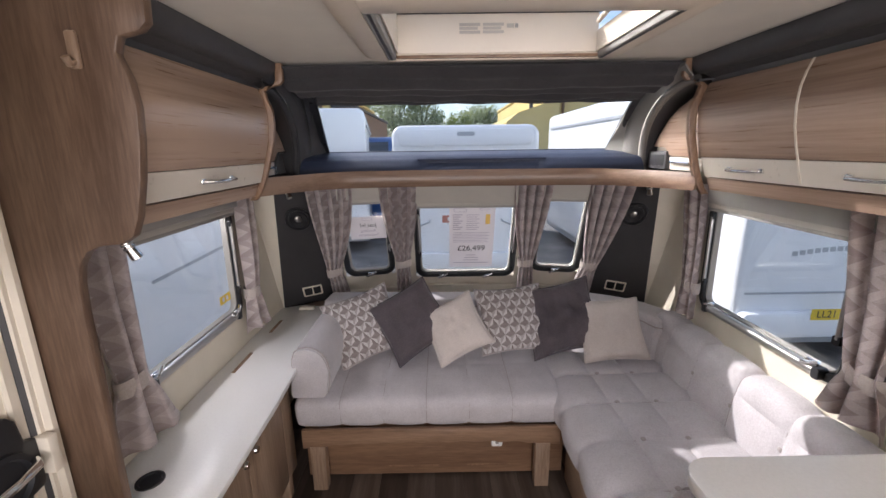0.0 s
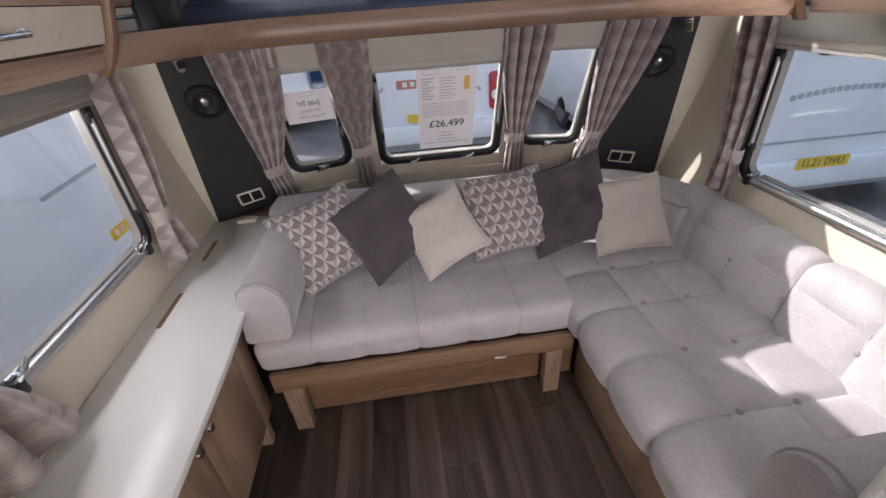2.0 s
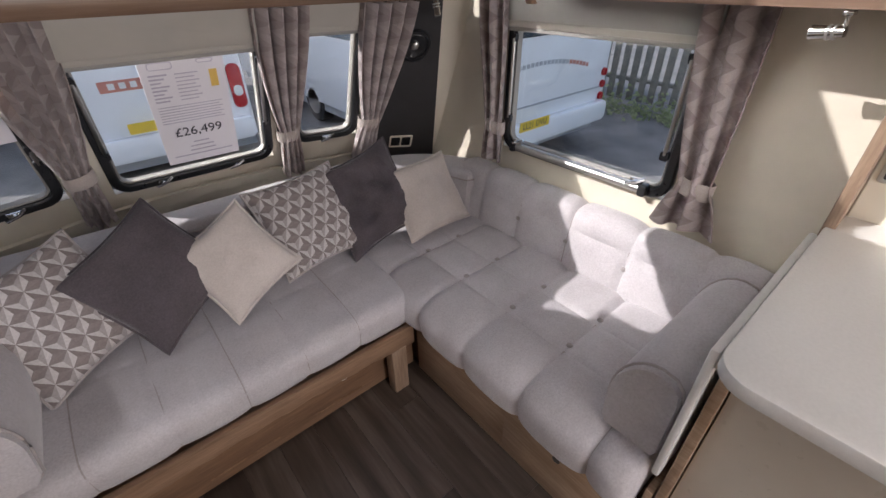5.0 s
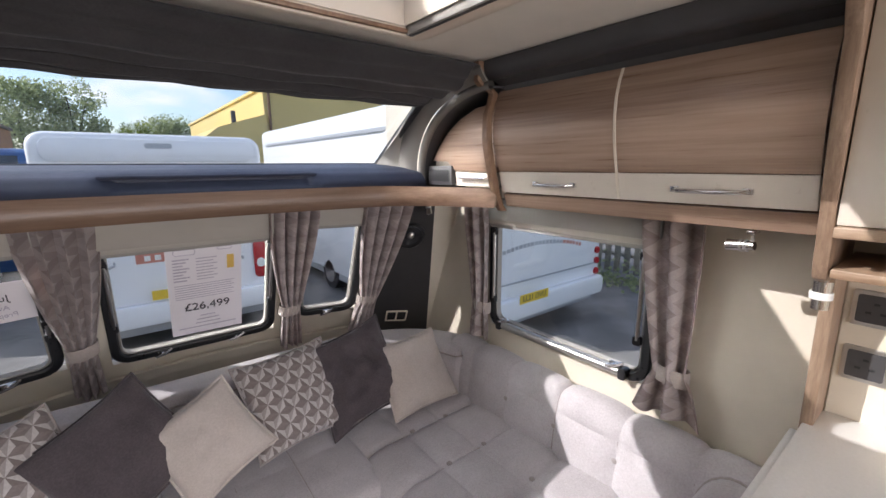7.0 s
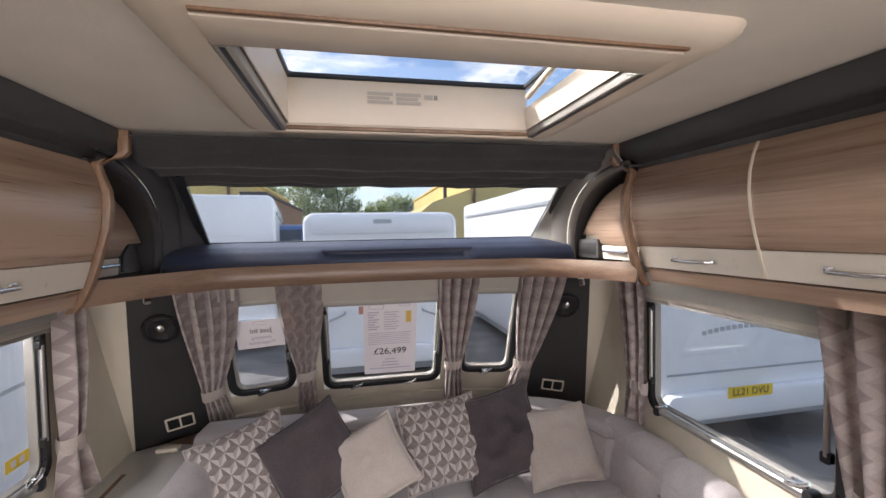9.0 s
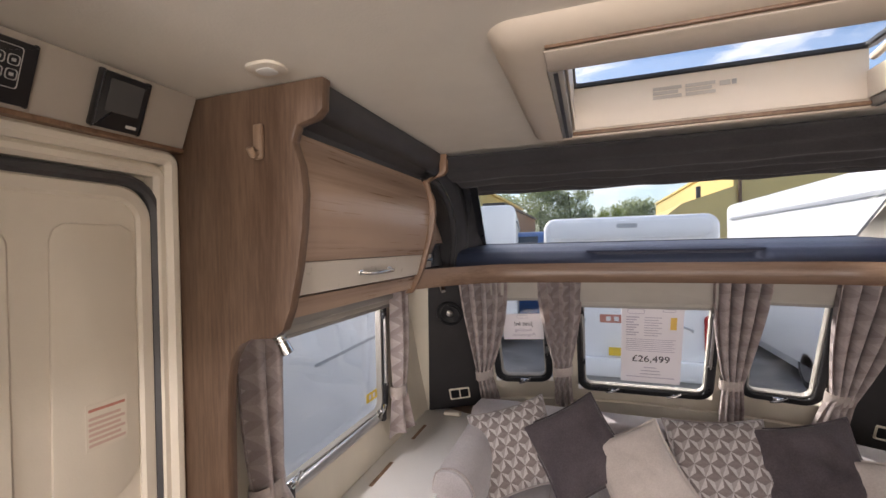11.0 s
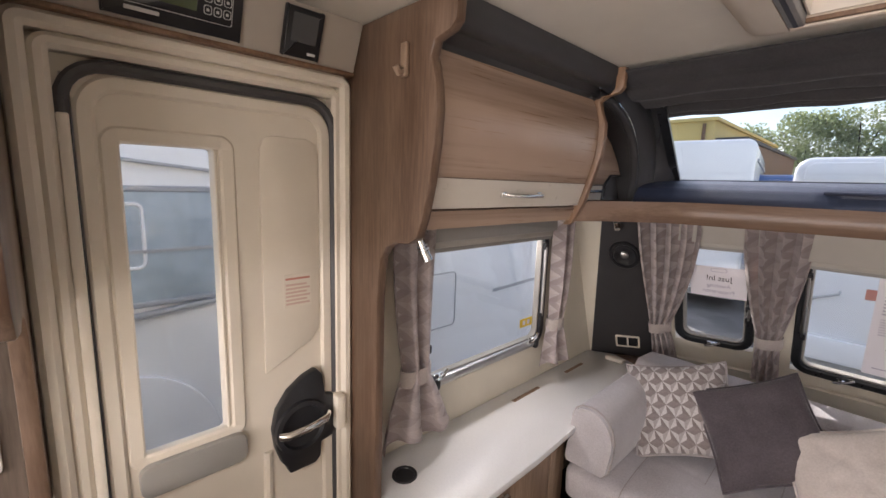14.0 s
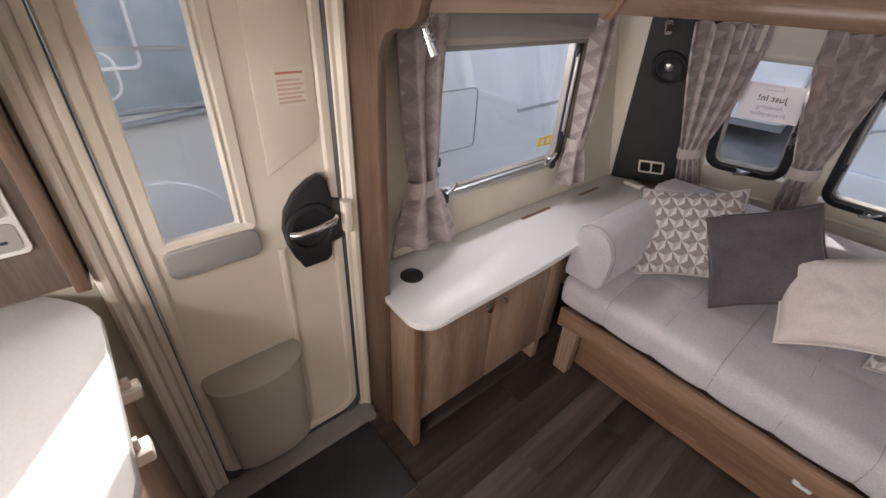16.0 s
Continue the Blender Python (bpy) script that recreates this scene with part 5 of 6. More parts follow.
def front_sofa():
    s = thing("front_sofa", "pale grey quilted sofa bench on an oak-effect frame", "sofa")
    put = lambda p, q, r: (r, p, q)
    prof = round_corners([(2.46, 0.319), (1.872, 0.319), (1.855, 0.455), (2.0, 0.478), (2.46, 0.49), (2.47, 0.40)], 0.05)
    L = along(dense(prof, 0.014))[-1]
    part("seat_cushion", quilted(put, prof, -0.818, 0.402, [-0.61, -0.415, -0.22, -0.025, 0.17], [0.97], 0.009), UPHOLSTERY, s, "pale grey quilted seat cushion")
    seam_cords(put, prof, [-0.61, -0.415, -0.22, -0.025, 0.17], [], -0.8, 0.39, s, 0.40, 0.90)
    wave = [(-0.79, 0.318), (-0.79, 0.225)] + [(-0.69 + 0.97 * k / 24, 0.232 + 0.016 * math.sin(math.pi * k / 24) ** 0.4 + 0.004 * math.sin(2.1 * k)) for k in range(25)] + [(0.39, 0.225), (0.39, 0.318)]
    part("front_rail", prism(wave, lambda p, q, r: Vector((p, r, q)), 1.852, 1.876, 0.003), OAK_X, s, "oak-effect shaped front rail")
    for a, b in ((-0.757, -0.690), (0.279, 0.346)):
        part("leg", box(a, b, 1.848, 1.90, 0.0, 0.235, 0.004), OAK_UP, s, "oak-effect leg")
    d = part("drawer_front", box(-0.80, 0.43, 1.932, 1.948, 0.012, 0.30, 0.002), OAK_RED, s, "oak-effect lower panel")
    for a, b in ((-0.41, -0.17), (-0.03, 0.17)):
        part("vent_slot", box(a, b, 1.9295, 1.934, 0.052, 0.060), EDGE, d, "dark ventilation slot")
    cb = part("slat_catch", box(0.083, 0.137, 1.914, 1.931, 0.166, 0.222, 0.008), WHITE_PLASTIC, d, "white plastic catch")
    part("catch_hole", box(0.102, 0.118, 1.910, 1.916, 0.186, 0.204, 0.002), GREY_PLASTIC, cb)
    part("carcass", box(-0.80, 0.43, 1.952, 2.62, 0.01, 0.312), OAK_SHADED, s)
    # back that bows round the corner into the side sofa
    path = [(-0.815, 2.60), (-0.78, 2.595)] + [(-0.7 + 0.125 * k, 2.60 - 0.004 * k) for k in range(11)]
    path += [(0.55 + 0.48 * math.sin(radians(a)), 2.11 + 0.45 * math.cos(radians(a))) for a in range(8, 84, 8)] + [(1.04, 2.19)]
    pts = [Vector((x, y, 0)) for x, y in path]
    sect = round_corners([(-0.14, 0.47), (-0.115, 0.64), (-0.095, 0.70), (0.075, 0.705), (0.10, 0.55), (0.10, 0.47)], 0.045, 5)
    rings = []
    for i, p in enumerate(pts):
        dd = (pts[min(i + 1, len(pts) - 1)] - pts[max(0, i - 1)]).normalized()
        nn = Vector((-dd.y, dd.x, 0))
        rings.append([p + nn * a + Vector((0, 0, b + 0.002 * math.sin(7 * i))) for a, b in sect])
    part("backrest", loft(rings), UPHOLSTERY, s, "pale grey rolled backrest")
    front_edge = [p + Vector((-(pts[min(i + 1, len(pts) - 1)] - pts[max(0, i - 1)]).normalized().y, (pts[min(i + 1, len(pts) - 1)] - pts[max(0, i - 1)]).normalized().x, 0)) * -0.112 + Vector((0, 0, 0.668)) for i, p in enumerate(pts)]
    part("piping", tube(front_edge, 0.004, 6), PIPING, s, "stitched seam cord")


front_sofa()


def side_sofa():
    s = thing("side_sofa", "pale grey quilted sofa bench with tufted back along the side wall", "sofa")
    put = lambda p, q, r: (p, r, q)
    prof = round_corners([(0.98, 0.312), (0.452, 0.312), (0.382, 0.33), (0.372, 0.44), (0.44, 0.474), (0.94, 0.482), (0.98, 0.42)], 0.05)
    cross = [1.08, 1.315, 1.55, 1.785, 2.02, 2.25]
    part("seat_cushion", quilted(put, prof, 0.965, 2.44, cross, [0.90, 1.07], 0.022), UPHOLSTERY, s, "pale grey quilted seat cushion")
    seam_cords(put, prof, cross, [0.90, 1.07], 0.98, 2.42, s, 0.36, 0.97)
    back = round_corners([(1.10, 0.46), (0.945, 0.46), (0.945, 0.50), (0.965, 0.65), (0.985, 0.712), (1.07, 0.712), (1.104, 0.66)], 0.035)
    part("backrest", quilted(put, back, 0.965, 2.235, [1.13, 1.36, 1.60, 1.84, 2.06], [0.33], 0.021), UPHOLSTERY, s, "pale grey tufted backrest")
    seam_cords(put, back, [1.13, 1.36, 1.60, 1.84, 2.06], [], 0.98, 2.22, s, 0.28, 0.86)
    ball = lambda c: [[Vector(c) + Vector((0.011 * math.sin(math.pi * a / 6) * math.cos(math.pi * b / 5), 0.011 * math.sin(math.pi * a / 6) * math.sin(math.pi * b / 5), 0.006 * math.cos(math.pi * a / 6))) for b in range(10)] for a in range(1, 6)]
    for y in cross[:5]:
        for x in (0.605, 0.775):
            part("button", loft(ball((x, y, 0.486))), PIPING, s, "covered tufting button")
    for y in (1.36, 1.60, 1.84):
        part("button", moved(loft(ball((0, 0, 0))), pose(0.951, y, 0.585, 0, 80, 0)), PIPING, s, "covered tufting button")
    part("base_front", box(0.436, 0.454, 0.955, 1.90, 0.0, 0.308, 0.002), OAK, s, "pale oak-effect base panel")
    d = part("base_door", box(0.422, 0.4355, 1.03, 1.395, 0.035, 0.285, 0.004), OAK, s, "pale oak-effect base door")
    kn = rod((0.421, 1.18, 0.245), (0.41, 1.18, 0.245), 0.016, 0.013, 18)
    part("knob", kn, CHROME, d, "round chrome push knob")
    part("carcass", box(0.456, 1.10, 0.957, 2.44, 0.0, 0.306), OAK_SHADED, s)
    part("end_board", box(0.43, 1.10, 0.935, 0.953, 0.0, 0.40, 0.002), OAK, s, "pale oak-effect end board")


side_sofa()


def bolster(name, put, length, depth, height, label):
    """A D-shaped arm cushion with piped ends."""
    s = thing(name, label, "cushion", group="bolsters")
    out = [(depth * 0.05, 0), (depth * 0.9, 0), (depth * 0.98, height * 0.10), (depth, height * 0.45)]
    for a in range(12, 91, 13):
        out.append((depth * 0.36 + depth * 0.64 * math.cos(radians(a)), height * 0.45 + height * 0.55 * math.sin(radians(a))))
    out += [(depth * 0.16, height * 0.975), (depth * 0.04, height * 0.90), (0, height * 0.78), (0, height * 0.08)]
    pr = dense(out + [out[0]], 0.03)[:-1]
    cx, cz = depth / 2, height / 2
    rings = []
    for k in range(21):
        t = k / 20
        e = 1 - 0.045 * (abs(2 * t - 1)) ** 14
        bulge = 0.006 * math.sin(math.pi * t)
        rings.append([Vector(put(cx + (p - cx) * (e + bulge), max(0.001, cz + (q - cz) * (e + bulge)), t * length)) for p, q in pr])
    part("cover", loft(rings), UPHOLSTERY, s)
    for t in (0.035, 0.965):
        part("piping", tube([Vector(put(cx + (p - cx) * 1.0, max(0.006, cz + (q - cz) * 1.0), t * length)) for p, q in pr], 0.004, 6, None, True), PIPING, s, "stitched seam cord")


bolster("arm_bolster", lambda p, q, r: (-0.818 + p + 0.10 * q, 1.848 + r, 0.486 + q), 0.48, 0.165, 0.24, "pale grey upholstered arm bolster beside the side cabinet")
bolster("arm_bolster", lambda p, q, r: (0.45 + r, 0.968 + p, 0.486 + q), 0.50, 0.15, 0.255, "pale grey upholstered arm bolster against the dresser")


def scatter(size, thick, material, at, label, pinch=0.10, crumple=0.0, seed=0, tall=1.0):
    """A plump square cushion with a piped edge, drawn-in sides and soft dents."""
    s = thing("scatter_cushion", label, "cushion", group="scatter cushions", at=at)
    n = 26
    h = size / 2

    def edge(u, v):
        x = u * (1 - pinch * (1 - v * v) * abs(u) ** 3)
        y = v * (1 - pinch * (1 - u * u) * abs(v) ** 3)
        return x * h, y * h * tall
    rnd = random.Random(seed)
    o = rnd.random() * 50

    def face(sign):
        def f(i, j):
            u, v = 2 * i - 1, 2 * j - 1
            x, y = edge(u, v)
            z = thick / 2 * (max(0.0, (1 - u * u) * (1 - v * v))) ** 0.42
            z *= 1 + 0.14 * noise.noise((u * 1.3 + o, v * 1.3, sign)) + crumple * noise.noise((u * 2.6 + o, v * 2.2, 5.0))
            z += 0.004 * noise.noise((u * 5 + o, v * 5, sign * 3)) * (1 - u * u) * (1 - v * v) * (1 + 8 * crumple)
            return Vector((x, y, sign * z))
        return f
    bm = sheet(face(1), n, n)
    bm = sheet(face(-1), n, n, bm=bm)
    bmesh.ops.remove_doubles(bm, verts=bm.verts[:], dist=0.0004)
    bmesh.ops.recalc_face_normals(bm, faces=bm.faces[:])
    part("cover", bm, material, s)
    rim = []
    for k in range(4 * n):
        e, t = divmod(k, n)
        t = 2 * t / n - 1
        u, v = ((t, -1), (1, t), (-t, 1), (-1, -t))[e]
        x, y = edge(u, v)
        rim.append((x, y, 0))
    part("piping", tube(rim, 0.0052, 8, None, True), PIPING if material is TRI else material, s, "corded edge")
    return s


def leant(x, y, z, lean, spin, yaw=0):
    """A cushion's pose: leaning back by lean from upright, spun in its own plane."""
    return pose(x, y, z, 90 - lean, 0, yaw) @ pose(0, 0, 0, 0, 0, spin)


scatter(0.36, 0.13, TRI, leant(-0.55, 2.245, 0.66, 38, 18, 10), "grey and white triangle-patterned scatter cushion leaning on the sofa", 0.10, 0.1, 1)
scatter(0.35, 0.13, VELVET, leant(-0.300, 2.229, 0.690, 39, 30, 4), "dark slate velvet scatter cushion turned on its corner on the sofa", 0.09, 0.15, 2)
scatter(0.295, 0.11, CREAM_CUSH, leant(-0.075, 2.185, 0.661, 36, 27, -4), "small oatmeal scatter cushion turned on its corner on the sofa", 0.09, 0.1, 3)
scatter(0.355, 0.13, TRI, leant(0.225, 2.264, 0.674, 36, 6, -2), "grey and white triangle-patterned scatter cushion upright on the sofa", 0.10, 0.1, 4)
scatter(0.38, 0.13, VELVET, leant(0.485, 2.246, 0.685, 34, 14, -8), "crumpled dark slate velvet scatter cushion on the sofa", 0.12, 0.5, 5)
scatter(0.315, 0.12, CREAM_CUSH, leant(0.720, 2.166, 0.648, 36, 5, -6), "small oatmeal scatter cushion in the sofa corner", 0.08, 0.1, 6)

# ---------------------------------------------------------------- dresser beside the side sofa
def dresser():
    c = thing("dresser", "cream and oak-effect dresser unit at the end of the side sofa", "cabinet")
    part("body", box(0.445, W - 0.004, 0.28, 0.905, 0.0, 0.896, 0.003), CREAM_GLOSS, c)
    part("end_board", box(0.43, W - 0.004, 0.908, 0.93, 0.0, 0.868, 0.003), OAK, c, "oak-effect end board")
    part("hinge_slot", box(0.46, 0.52, 0.929, 0.9335, 0.81, 0.822), EDGE, c, "dark hinge slot")
    t = thing("countertop", "pale grey laminate top with a rounded corner on the dresser", "worktop")
    edge = [(W - 0.004, 0.2), (0.36, 0.2), (0.335, 0.225)] + [(0.395 - 0.06 * math.cos(radians(a)), 0.878 + 0.06 * math.sin(radians(a))) for a in range(0, 91, 15)] + [(W - 0.004, 0.938)]
    part("board", prism(edge, lambda p, q, r: Vector((p, q, r)), 0.897, 0.928, 0.004), WORKTOP, t)
    f = thing("folding_flap", "pale folded-down table flap hinged beside the dresser top", "flap")
    part("board", box(0.405, 1.0, 0.941, 0.958, 0.5, 0.905, 0.006), WORKTOP, f)
    part("hinge_rail", box(0.405, 1.0, 0.9065, 0.9405, 0.869, 0.895, 0.002), IVORY, f, "grey hinge rail")
    o = thing("overhead_cupboard", "cream overhead cupboard with an oak-effect open shelf above the dresser", "cupboard")
    part("body", box(0.82, W - 0.004, 0.2, 0.915, 1.42, CEIL - 0.004, 0.002), CREAM_GLOSS, o)
    part("shelf_top", box(0.80, W - 0.004, 0.2, 0.915, 1.398, 1.4185, 0.003), OAK, o, "oak-effect board")
    part("shelf_floor", box(0.84, W - 0.004, 0.2, 0.915, 1.315, 1.333, 0.003), OAK, o, "oak-effect board")
    part("shelf_end", box(0.88, W - 0.004, 0.72, 0.735, 1.334, 1.397, 0.002), OAK, o, "oak-effect upright")


dresser()


def socket_plate(put, u, v, w, h, holes, label, surround=STEEL, insert=DARK_TRIM):
    s = thing("power_socket", label, "socket", group="power sockets")
    part("plate", slab(put, u - w / 2, u + w / 2, v - h / 2, v + h / 2, 0.008, 0.001, 0.009, bevel=0.002), surround, s)
    part("insert", slab(put, u - w / 2 + 0.010, u + w / 2 - 0.010, v - h / 2 + 0.010, v + h / 2 - 0.010, 0.005, 0.009, 0.0115), insert, s, "dark socket insert")
    for du, dv in holes:
        part("pin_hole", slab(put, u + du - 0.005, u + du + 0.005, v + dv - 0.003, v + dv + 0.003, 0.001, 0.0115, 0.0122), BLACK, s)
    return s


PINS = [(0.0, 0.013), (-0.012, -0.008), (0.012, -0.008)]
socket_plate(on_right, 0.862, 1.205, 0.085, 0.085, PINS, "grey power socket in a chrome plate above the dresser")
socket_plate(on_right, 0.862, 1.07, 0.085, 0.085, PINS, "grey power socket in a chrome plate above the dresser")
wood_back = structure("trim_dresser_back", box(W - 0.004, W - 0.0005, 0.2, 0.915, 0.86, 1.314), CREAM_WALL, "cream backboard above the dresser", "panel", False)

# ---------------------------------------------------------------- kitchen end beside the door
def kitchen():
    k = thing("kitchen_unit", "oak-effect kitchen base unit beside the entrance door", "cabinet")
    put = lambda p, q, r: Vector((p, q, r))
    part("body", prism([(-1.05, 0.45), (-0.60, 0.45), (-0.55, 0.41), (-0.535, 0.36), (-0.535, -1.4), (-1.05, -1.4)], put, 0.0, 0.845, 0.003), OAK_UP, k)
    for at, z in (((-0.88, 0.475), 0.755), ((-0.69, 0.475), 0.80)):
        h = part("pull", moved(box(-0.018, 0.018, -0.03, 0.018, -0.014, 0.012, 0.004), pose(*at, z, 0, 0, 0)), IVORY, k, "cream pull handle")
        part("pull_post", moved(box(-0.005, 0.005, -0.006, 0.006, -0.008, 0.024, 0.002), pose(*at, z + 0.01, 0, 0, 0)), IVORY, h)
    t = thing("kitchen_worktop", "white laminate kitchen worktop with a rounded end", "worktop")
    curve = [(-W + 0.004, 0.40), (-1.055, 0.44), (-1.02, 0.462), (-0.97, 0.478), (-0.58, 0.478), (-0.545, 0.468), (-0.515, 0.44), (-0.505, 0.40), (-0.505, -1.4), (-W + 0.004, -1.4)]
    part("board", prism(curve, put, 0.850, 0.88, 0.005), WORKTOP, t)
    part("underside", prism([(p + 0.012 if p < -1.0 else p - 0.012, q - 0.012) for p, q in curve], put, 0.8455, 0.8498), OAK_SHADED, t, "brown board underside")
    back = structure("trim_kitchen_back", box(-W + 0.0005, -W + 0.006, -1.4, 0.45, 0.881, 1.35), SPLASH, "grey-brown wood-effect splashback over the kitchen worktop", "panel", False)
    o = thing("kitchen_locker", "grey gloss kitchen overhead locker with an oak-effect rail", "locker")
    part("body", box(-W + 0.004, -0.785, -1.4, 0.452, 1.335, CEIL - 0.004), SPLASH, o)
    part("door", box(-0.783, -0.765, -0.2, 0.448, 1.40, CEIL - 0.01, 0.004), GREY_GLOSS, o, "grey gloss door")
    part("seam_strip", box(-0.783, -0.768, -0.2, 0.448, 1.386, 1.398, 0.002), BLACK, o, "dark gap strip")
    part("light_rail", box(-0.783, -0.768, -0.2, 0.448, 1.335, 1.384, 0.004), CHAMP, o, "champagne lower rail")
    pl = lambda u, v, out=0.0: Vector((-W + 0.006 + out, u, v))
    s = thing("power_socket", "double grey socket in a white surround above the kitchen worktop", "socket", group="power sockets")
    part("plate", slab(pl, 0.335, 0.425, 0.98, 1.12, 0.014, 0.001, 0.010, bevel=0.003), WHITE_PLASTIC, s)
    for z in (1.018, 1.084):
        i = part("insert", slab(pl, 0.345, 0.415, z - 0.027, z + 0.027, 0.01, 0.010, 0.0125), GREY_PLASTIC, s, "grey socket insert")
        for du, dv in PINS:
            part("pin_hole", slab(pl, 0.38 + du - 0.005, 0.38 + du + 0.005, z + dv - 0.003, z + dv + 0.003, 0.001, 0.0125, 0.0132), BLACK, i)


kitchen()

mat = thing("door_mat", "dark ribbed mat in the door well", "mat")
part("mat_body", box(-1.04, -0.70, 0.50, 1.04, 0.0005, 0.012, 0.004), MAT_DARK, mat)
part("surround", box(-1.09, -1.043, 0.50, 1.09, 0.0005, 0.02, 0.004), GREY_PLASTIC, mat, "grey plastic surround")

# ---------------------------------------------------------------- notices on the front windows
def front_notice(u0, u1, v0, v1, label, skew=0.0):
    s = thing("window_notice", label, "notice", group="window notices")
    uc = (u0 + u1) / 2
    slope = (front(u1, 1) - front(u0, 1)) / (u1 - u0)
    put = lambda u, v, out=0.0: Vector((u, front(uc, v) + slope * (u - uc) - 0.008 - out, v - 0.3 * out))
    part("sheet", slab(put, u0, u1, v0, v1, 0.003, 0.0, 0.0012), PAPER, s)
    return s, put


def line_bar(put, s, u0, u1, v0, v1, material):
    part("print_line", slab(put, u0, u1, v0, v1, 0.0008, 0.0012, 0.002), material, s)


price, pput = front_notice(-0.088, 0.196, 0.785, 1.214, "white price sheet with pale print on the front window")
for k, (a, b) in enumerate(((-0.06, 0.02), (0.10, 0.16))):
    part("emblem", ring_frame(pput, a, b, 1.176 if k == 0 else 1.187, 1.203, 0.01, 0.003, 0.002), INK_PALE, price)
for k in range(8):
    v = 1.155 - 0.014 * k
    line_bar(pput, price, -0.065, -0.005 - 0.012 * (k % 3), v, v + 0.006, INK_PALE)
    line_bar(pput, price, 0.02, 0.10 - 0.015 * (k % 2), v, v + 0.004, INK_PALE)
line_bar(pput, price, 0.138, 0.166, 1.095, 1.16, INK_YELLOW)
for k in range(7):
    line_bar(pput, price, -0.065, 0.165 - 0.012 * (k % 2), 1.035 - 0.011 * k, 1.038 - 0.011 * k, INK_PALE)
o = pput(0.054, 0.925, 0.004)
words("\u00a326,499", 0.056, axes(o, pput(0.064, 0.925, 0.004) - o, pput(0.054, 0.935, 0.004) - o), INK, price, "price_lettering", "dark price figures")
for k, w in enumerate((0.03, 0.045, 0.05, 0.115)):
    line_bar(pput, price, 0.054 - w, 0.054 + w, 0.872 - 0.019 * k, 0.877 - 0.019 * k, INK_PALE)

tag_s, tput = front_notice(-0.69, -0.475, 1.02, 1.168, "small white notice facing out on the front window", 0.0)
part("emblem", ring_frame(tput, -0.615, -0.555, 1.142, 1.160, 0.008, 0.002, 0.002), INK_PALE, tag_s)
for text, v, size in (("Just In!", 1.112, 0.036), ("Awaiting", 1.076, 0.026), ("Preparation", 1.048, 0.026)):
    o = tput(-0.583, v, 0.0035)
    words(text, size, axes(o, tput(-0.573, v, 0.0035) - o, tput(-0.583, v + 0.01, 0.0035) - o) @ Matrix.Diagonal((-1, 1, 1, 1)), INK_PALE if size < 0.03 else INK, tag_s, "notice_lettering", "print showing through in mirror writing")


# ---------------------------------------------------------------- outside
GROUND = -0.62


def outside():
    bm = bmesh.new()
    v = [bm.verts.new(p) for p in ((-400, -400, GROUND), (400, -400, GROUND), (400, 400, GROUND), (-400, 400, GROUND))]
    bm.faces.new(v)
    structure("ground", bm, ASPHALT, "grey asphalt dealer's yard", "ground", False)


outside()


def van(name, label, length, width, height, at, rear):
    """A parked touring caravan: body with rounded roof edges, windows, lamps, wheels. Its rear looks along -y."""
    s = thing(name, label, "caravan", group="parked caravans", at=at)
    w, h = width / 2, height
    r = 0.16
    sect = [(-w, 0.35), (-w, h - r)] + [(-w + r - r * math.cos(radians(a)), h - r + r * math.sin(radians(a))) for a in range(15, 91, 15)]
    sect += [(w - r + r * math.sin(radians(a)), h - r + r * math.cos(radians(a))) for a in range(0, 91, 15)] + [(w, 0.35)]
    bm = prism(sect, lambda p, q, t: Vector((p, t, q)), 0.0, length)
    bmesh.ops.bevel(bm, geom=[e for e in bm.edges if all(abs(v.co.y) < 0.001 for v in e.verts)], offset=0.07, segments=4, affect="EDGES", profile=0.5)
    part("body", bm, VAN_WHITE, s, "white caravan body")
    fl = lambda u, v, o=0.0: Vector((u, -o, v))
    part("bumper", slab(fl, -w + 0.04, w - 0.04, 0.36, 0.62, 0.08, -0.02, 0.10, bevel=0.03), VAN_WHITE, s, "white moulded bumper")
    part("skirt", box(-w + 0.03, w - 0.03, 0.1, length - 0.1, 0.22, 0.36), VAN_GREY, s, "grey skirt")
    for a in (-1, 1):
        for y in (length * 0.52,):
            t = part("wheel", rod((a * (w - 0.02), y, 0.32), (a * (w - 0.22), y, 0.32), 0.32, 0.32, 24), BLACK, s, "black tyre")
            part("rim", rod((a * (w + 0.0), y, 0.32), (a * (w - 0.03), y, 0.32), 0.2, 0.2, 20), STEEL, t, "steel rim")
        sd = lambda u, v, o=0.0, a=a: Vector((a * (w + o), u, v))
        for y0, y1 in ((0.5, 1.4), (2.0, 3.2)):
            if y1 < length:
                part("window", slab(sd, y0, y1, 1.35, 1.95, 0.1, 0.001, 0.015), VAN_GLASS, s, "dark side window")
        part("awning_rail", slab(sd, 0.5, length - 0.3, h - 0.36, h - 0.30, 0.02, 0.001, 0.03, bevel=0.006), VAN_GREY, s, "grey awning rail")
    rear(s, fl, w, h)
    return s


def rear_plain(s, fl, w, h):
    part("rear_window", slab(fl, -0.1, 0.6, h - 1.5, h - 1.0, 0.1, 0.0, 0.014), GLARE_GLASS, s, "rear window of glare-pale glass")


